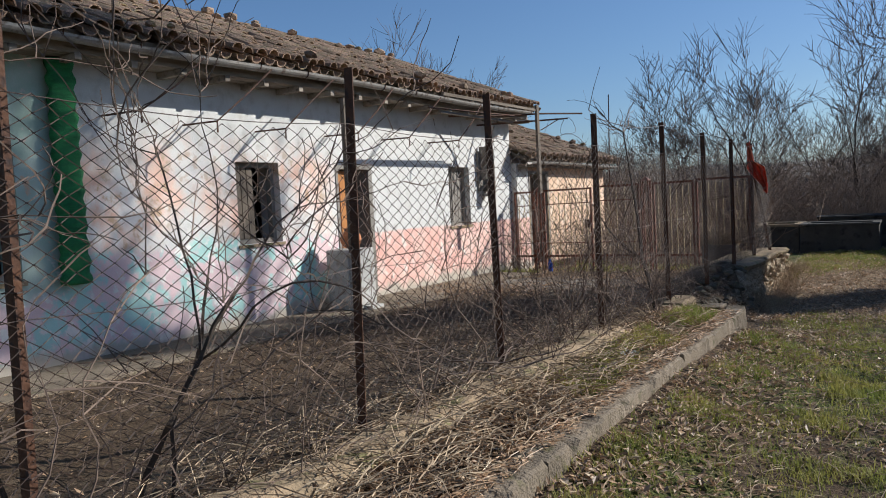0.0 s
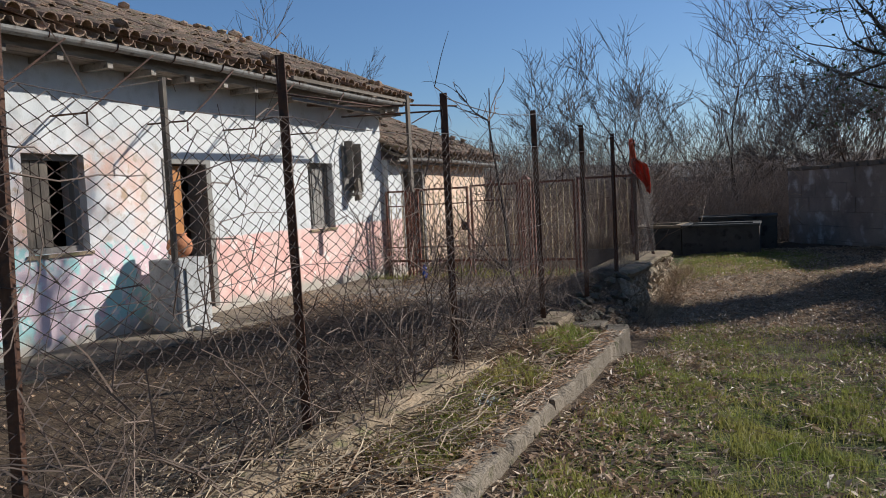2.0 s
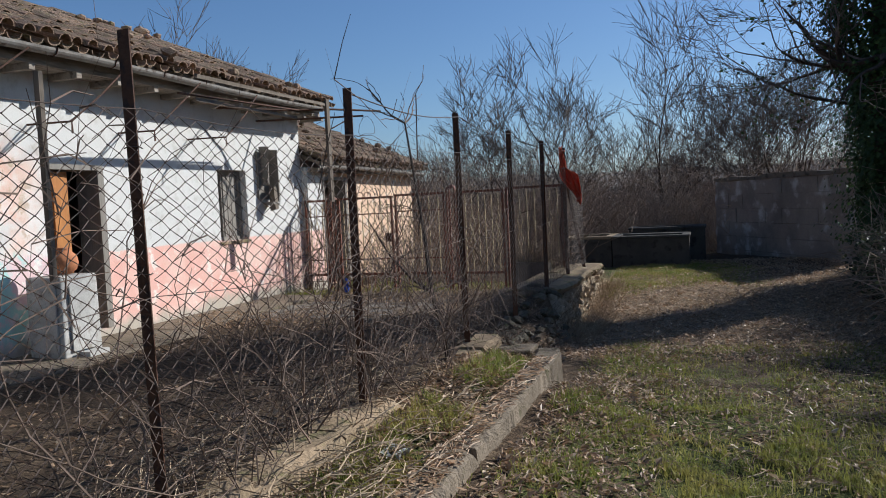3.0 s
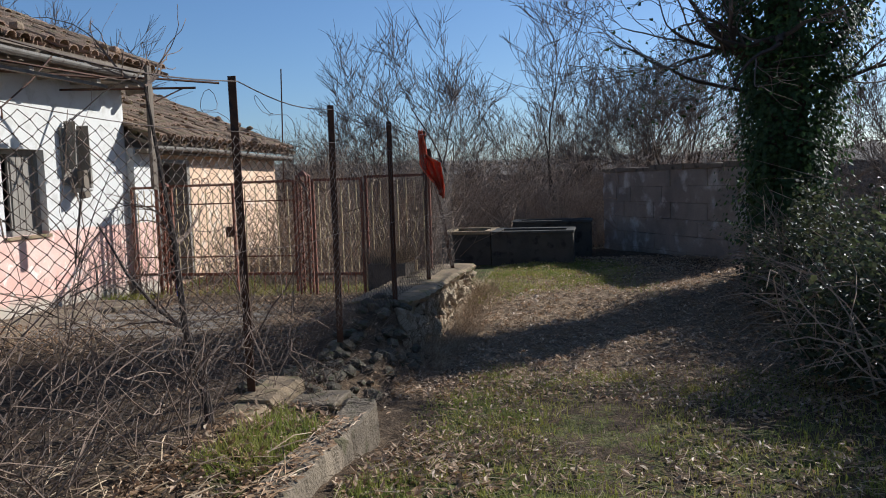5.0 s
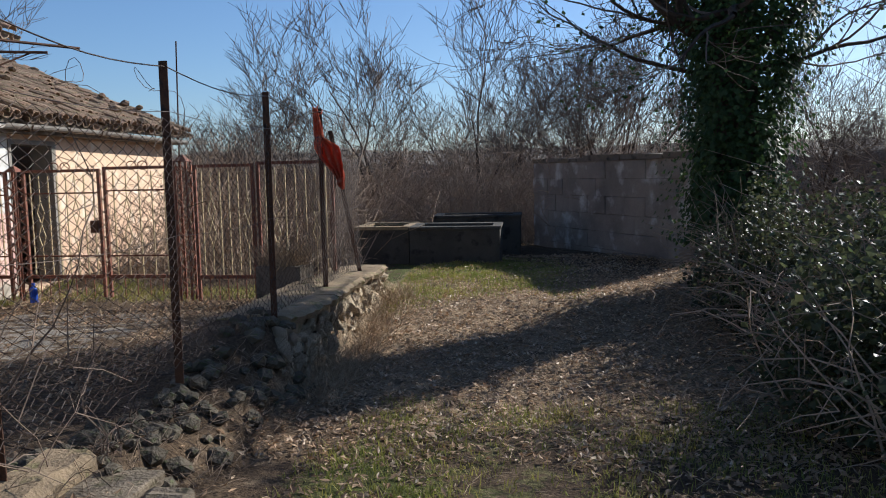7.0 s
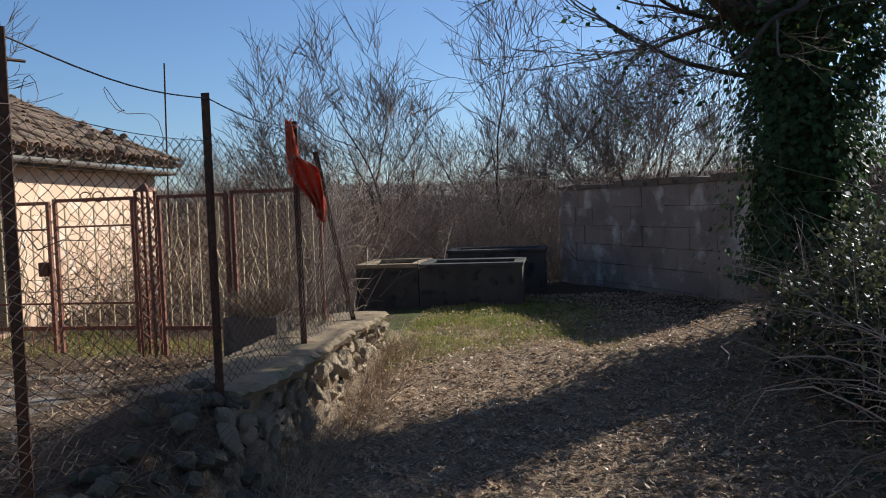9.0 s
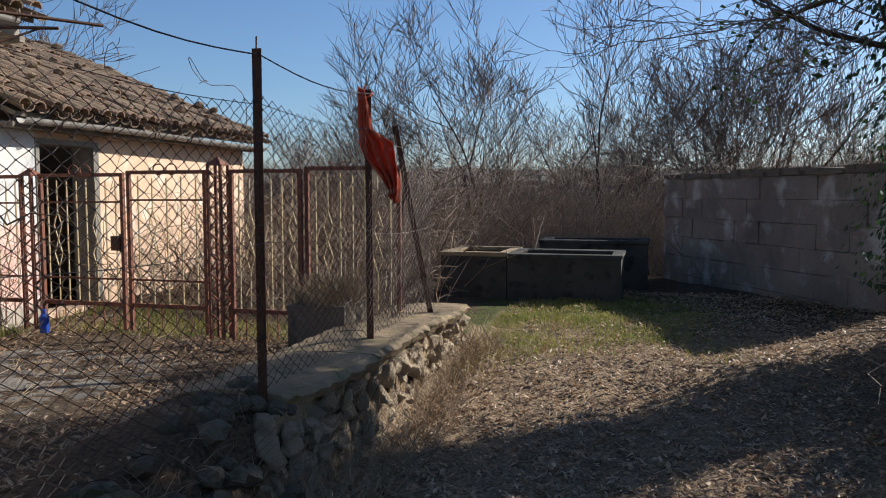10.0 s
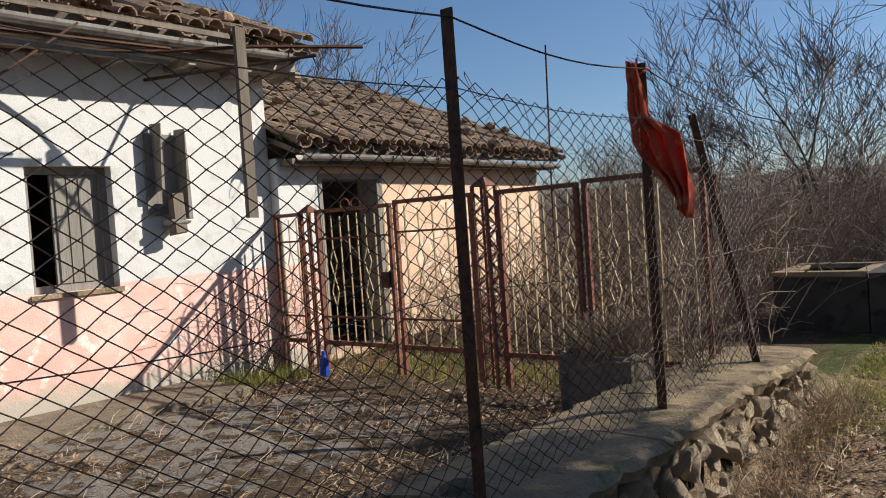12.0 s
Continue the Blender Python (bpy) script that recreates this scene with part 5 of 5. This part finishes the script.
# thick old vine near the start
ov = thing("old_vine", "thick knotty leafless vine leaning by the fence", "vine", at=(-2.75, 2.15, 0.2))
g = random.Random(77)
v1, v2 = Shape(), Shape()
for p0, d0, L, r in (((0, 0, 0), (0.1, 0.25, 1), 1.05, 0.016), ((0.1, 0.1, 0), (-0.1, 0.6, 1), 1.0, 0.012), ((0, -0.3, 0), (0, -0.2, 1), 1.0, 0.014), ((0.1, -0.5, 0.3), (0, -0.3, 0.9), 0.9, 0.011)):
    grow(v1, v2, Vector(p0), Vector(d0).normalized(), r, L, 3, 0.8, 0.03, g, 0.006, 0.32, 0.003)
part("stem", v1, M_BARK, ov)
tagged(part("twig_tangle", v2, M_VINE, ov), kind="stuff")
sap = thing("sapling", "thin leaning leafless sapling by the broken kerb", "sapling", at=(-2.33, 7.67, 0.14))
v1, v2 = Shape(), Shape()
pts = [Vector((0.0, 0, -0.1)), Vector((-0.04, 0, 0.3)), Vector((-0.13, 0, 0.62)), Vector((-0.17, 0.02, 1.05)), Vector((-0.27, 0.0, 1.85))]
v1.tube(pts, [0.028, 0.024, 0.019, 0.014, 0.007], 6)
v1.tube([pts[2], pts[2] + Vector((-0.15, 0, 0.1)), pts[2] + Vector((-0.33, 0.03, 0.28)), pts[2] + Vector((-0.5, 0.05, 0.55))], [0.013, 0.011, 0.008, 0.004], 5)
for k in range(16):
    p = pts[g.randint(1, 4)]
    d = Vector((g.uniform(-1, 1), g.uniform(-1, 1), g.uniform(0.1, 1))).normalized()
    grow(v1, v2, p, d, 0.007, g.uniform(0.2, 0.42), 1, 0.7, 0.0, g, 0.0075, 0.3, 0.003)
part("stem", v1, M_BARK, sap)
tagged(part("twig_tangle", v2, M_VINE, sap), kind="stuff")


# ---- litter, stalks, grass ----
def scatter(n, xr, yr, seed, keep=None):
    g = random.Random(seed)
    k = 0
    while k < n:
        x, y = g.uniform(*xr), g.uniform(*yr)
        if keep and not keep(x, y, g):
            continue
        k += 1
        yield x, y, g


def stalks(n, xr, yr, lo, hi, rad, tilt, seed, material, name, label, keep=None, lift=0.0):
    s = Shape()
    for x, y, g in scatter(n, xr, yr, seed, keep):
        z = ground_z(x, y) + lift * g.random()
        a, e = g.uniform(0, 6.28), g.uniform(-0.1, tilt)
        L = g.uniform(lo, hi)
        d = Vector((math.cos(a) * math.cos(e), math.sin(a) * math.cos(e), math.sin(e))) * L
        m = Vector((x, y, z)) + d * 0.5 + Vector((g.uniform(-0.1, 0.1), g.uniform(-0.1, 0.1), 0.12 * g.random())) * L
        r = rad * g.uniform(0.6, 1.3)
        s.tube([(x, y, z), m, Vector((x, y, z)) + d], [r, r * 0.9, r * 0.5], 3, False)
    return tagged(part(name, s, material), label, "litter", kind="stuff")


stalks(3400, (-2.75, -1.76), (-0.5, 7.2), 0.06, 0.3, 0.003, 0.45, 101, M_STRAW, "dry_stalks", "heap of cut dry pale stalks between the kerbs", lambda x, y, g: g.random() < 0.35 + 0.65 * (2.3 < y < 5.4), 0.12)
stalks(2600, (-6.0, -2.3), (-0.5, 10.5), 0.06, 0.3, 0.0026, 0.35, 102, M_BARK, "dry_brush", "dry brown brushwood covering the yard", None, 0.1)
stalks(200, (-6.2, -2.4), (-0.5, 9.5), 0.3, 0.75, 0.0035, 1.3, 103, M_VINE, "dead_shoots", "upright dead shoots in the yard", None)
stalks(3500, (-1.6, 2.2), (2, 16), 0.04, 0.16, 0.002, 0.3, 104, M_STRAW, "straw", "bits of straw and twigs on the lane", None, 0.02)
stalks(700, (-2.35, -1.85), (8.0, 11.0), 0.05, 0.2, 0.0018, 0.9, 105, M_SCRUB, "dry_weeds", "dry weeds on the rubble bank", None, 0.05)
stalks(1700, (-2.18, -1.75), (10.8, 14.8), 0.08, 0.3, 0.0022, 1.3, 106, M_STRAW, "dry_weeds", "dry grass along the stone wall's foot", None)
stalks(1500, (-6.9, -2.8), (10.0, 15.0), 0.05, 0.25, 0.0025, 0.5, 107, M_STRAW, "straw", "twigs and straw in the yard before the gate", None, 0.02)


def leaves(n, xr, yr, seed, name, label, keep=None):
    s = Shape()
    for x, y, g in scatter(n, xr, yr, seed, keep):
        z = ground_z(x, y) + 0.008 + 0.015 * g.random()
        a = g.uniform(0, 6.28)
        L = g.uniform(0.025, 0.065)
        d = Vector((math.cos(a), math.sin(a), g.uniform(-0.15, 0.7))).normalized() * L
        sd = Vector((-math.sin(a), math.cos(a), g.uniform(-0.5, 0.5))).normalized() * L * g.uniform(0.12, 0.3)
        s.leaf((x, y, z), d, sd, g.uniform(-0.6, 1.0))
    return tagged(part(name, s, M_LEAF), label, "leaves", kind="stuff")


leaves(21000, (-2.1, 1.8), (9.5, 18.5), 111, "fallen_leaves", "thick carpet of fallen brown leaves on the lane", lambda x, y, g: g.random() > 0.8 * grassy_at(x, y))
leaves(11000, (-1.55, 2.5), (1.0, 10.5), 112, "fallen_leaves", "scattered fallen leaves in the lane's grass", lambda x, y, g: noise.noise((x * 1.3, y * 1.3, 4)) > -0.12)
leaves(3500, (-6.5, -1.75), (-0.5, 10.5), 113, "fallen_leaves", "brown leaves among the yard's brushwood")
leaves(6000, (-6.9, -2.8), (10.0, 15.2), 114, "fallen_leaves", "brown leaves on the yard before the gate", lambda x, y, g: noise.noise((x * 0.8, y * 0.8, 7)) > -0.05)


def grass(n, xr, yr, seed, lo, hi, name, label, keep):
    s = Shape()
    for x, y, g in scatter(n, xr, yr, seed, keep):
        z = ground_z(x, y) - 0.005
        a = g.uniform(0, 6.28)
        L = g.uniform(lo, hi)
        lean = g.uniform(0.2, 0.9)
        wv = Vector((-math.sin(a), math.cos(a), 0)) * g.uniform(0.0018, 0.0035)
        s.blade((x, y, z), (x + math.cos(a) * L * lean, y + math.sin(a) * L * lean, z + L * (1.05 - 0.6 * lean)), wv)
    return tagged(part(name, s, M_GRASS), label, "grass", kind="stuff")


def tufty(x, y, g):
    return g.random() < grassy_at(x, y) * 1.3 * (0.25 + smooth_step(-0.25, 0.35, noise.noise((x * 1.6, y * 1.6, 12))))


grass(52000, (-1.62, 3.0), (1.2, 11.0), 121, 0.03, 0.085, "grass", "short green winter grass along the lane", tufty)
grass(17000, (-2.1, 0.4), (13.8, 18), 122, 0.03, 0.09, "grass", "short sunlit grass before the troughs", tufty)
grass(3200, (-2.12, -1.78), (4.6, 8.2), 123, 0.05, 0.13, "grass", "green grass tufts between the kerbs", lambda x, y, g: noise.noise((x, y * 1.4, 3)) > -0.15)
grass(2500, (-6.9, -3.0), (14.3, 15.6), 124, 0.06, 0.2, "grass", "grass tufts behind the gate", lambda x, y, g: noise.noise((x * 1.5, y, 3)) > -0.1)
grass(900, (-7.05, -6.5), (13.2, 14.1), 125, 0.08, 0.22, "weeds", "green weeds at the house corner", lambda x, y, g: True)

grass(26000, (-1.5, 2.0), (2.2, 7.5), 126, 0.035, 0.095, "grass", "thicker grass tufts on the lane", lambda x, y, g: g.random() < 1.6 * grassy_at(x, y) * smooth_step(0.05, 0.3, noise.noise((x * 2.6, y * 2.6, 31))))
stalks(3000, (-1.52, 2.0), (2.2, 8.5), 0.05, 0.2, 0.0022, 0.35, 108, M_STRAW, "straw", "bits of dry straw in the lane's grass", None, 0.03)
leaves(4500, (-1.52, -0.7), (2.0, 8.5), 115, "fallen_leaves", "leaves heaped along the kerb's foot", lambda x, y, g: g.random() < smooth_step(-0.6, -1.4, x))
leaves(5500, (-2.3, -1.78), (1.5, 8.2), 116, "fallen_leaves", "brown leaves caught between the kerbs")
crumbs = Shape()
for x, y, g in scatter(700, (-1.79, -1.62), (1.8, 7.9), 109):
    a, L = g.uniform(0, 6.28), g.uniform(0.03, 0.22)
    p = Vector((x, y, 0.243))
    q = p + Vector((math.cos(a) * L, math.sin(a) * L, g.uniform(0.0, 0.03)))
    if -1.80 < q.x < -1.61:
        crumbs.tube([p, (p + q) / 2 + Vector((0, 0, 0.008)), q], 0.0022, 3, False)
for x, y, g in scatter(800, (-1.79, -1.63), (1.8, 7.9), 110):
    a, L = g.uniform(0, 6.28), g.uniform(0.02, 0.05)
    d = Vector((math.cos(a) * L, math.sin(a) * L, 0.006))
    crumbs.leaf((x, y, 0.243), d, Vector((-d.y, d.x, 0.004)) * 0.35)
tagged(part("kerb_litter", crumbs, M_LEAF), "dry bits of leaf and straw on the kerb", "litter", kind="stuff")
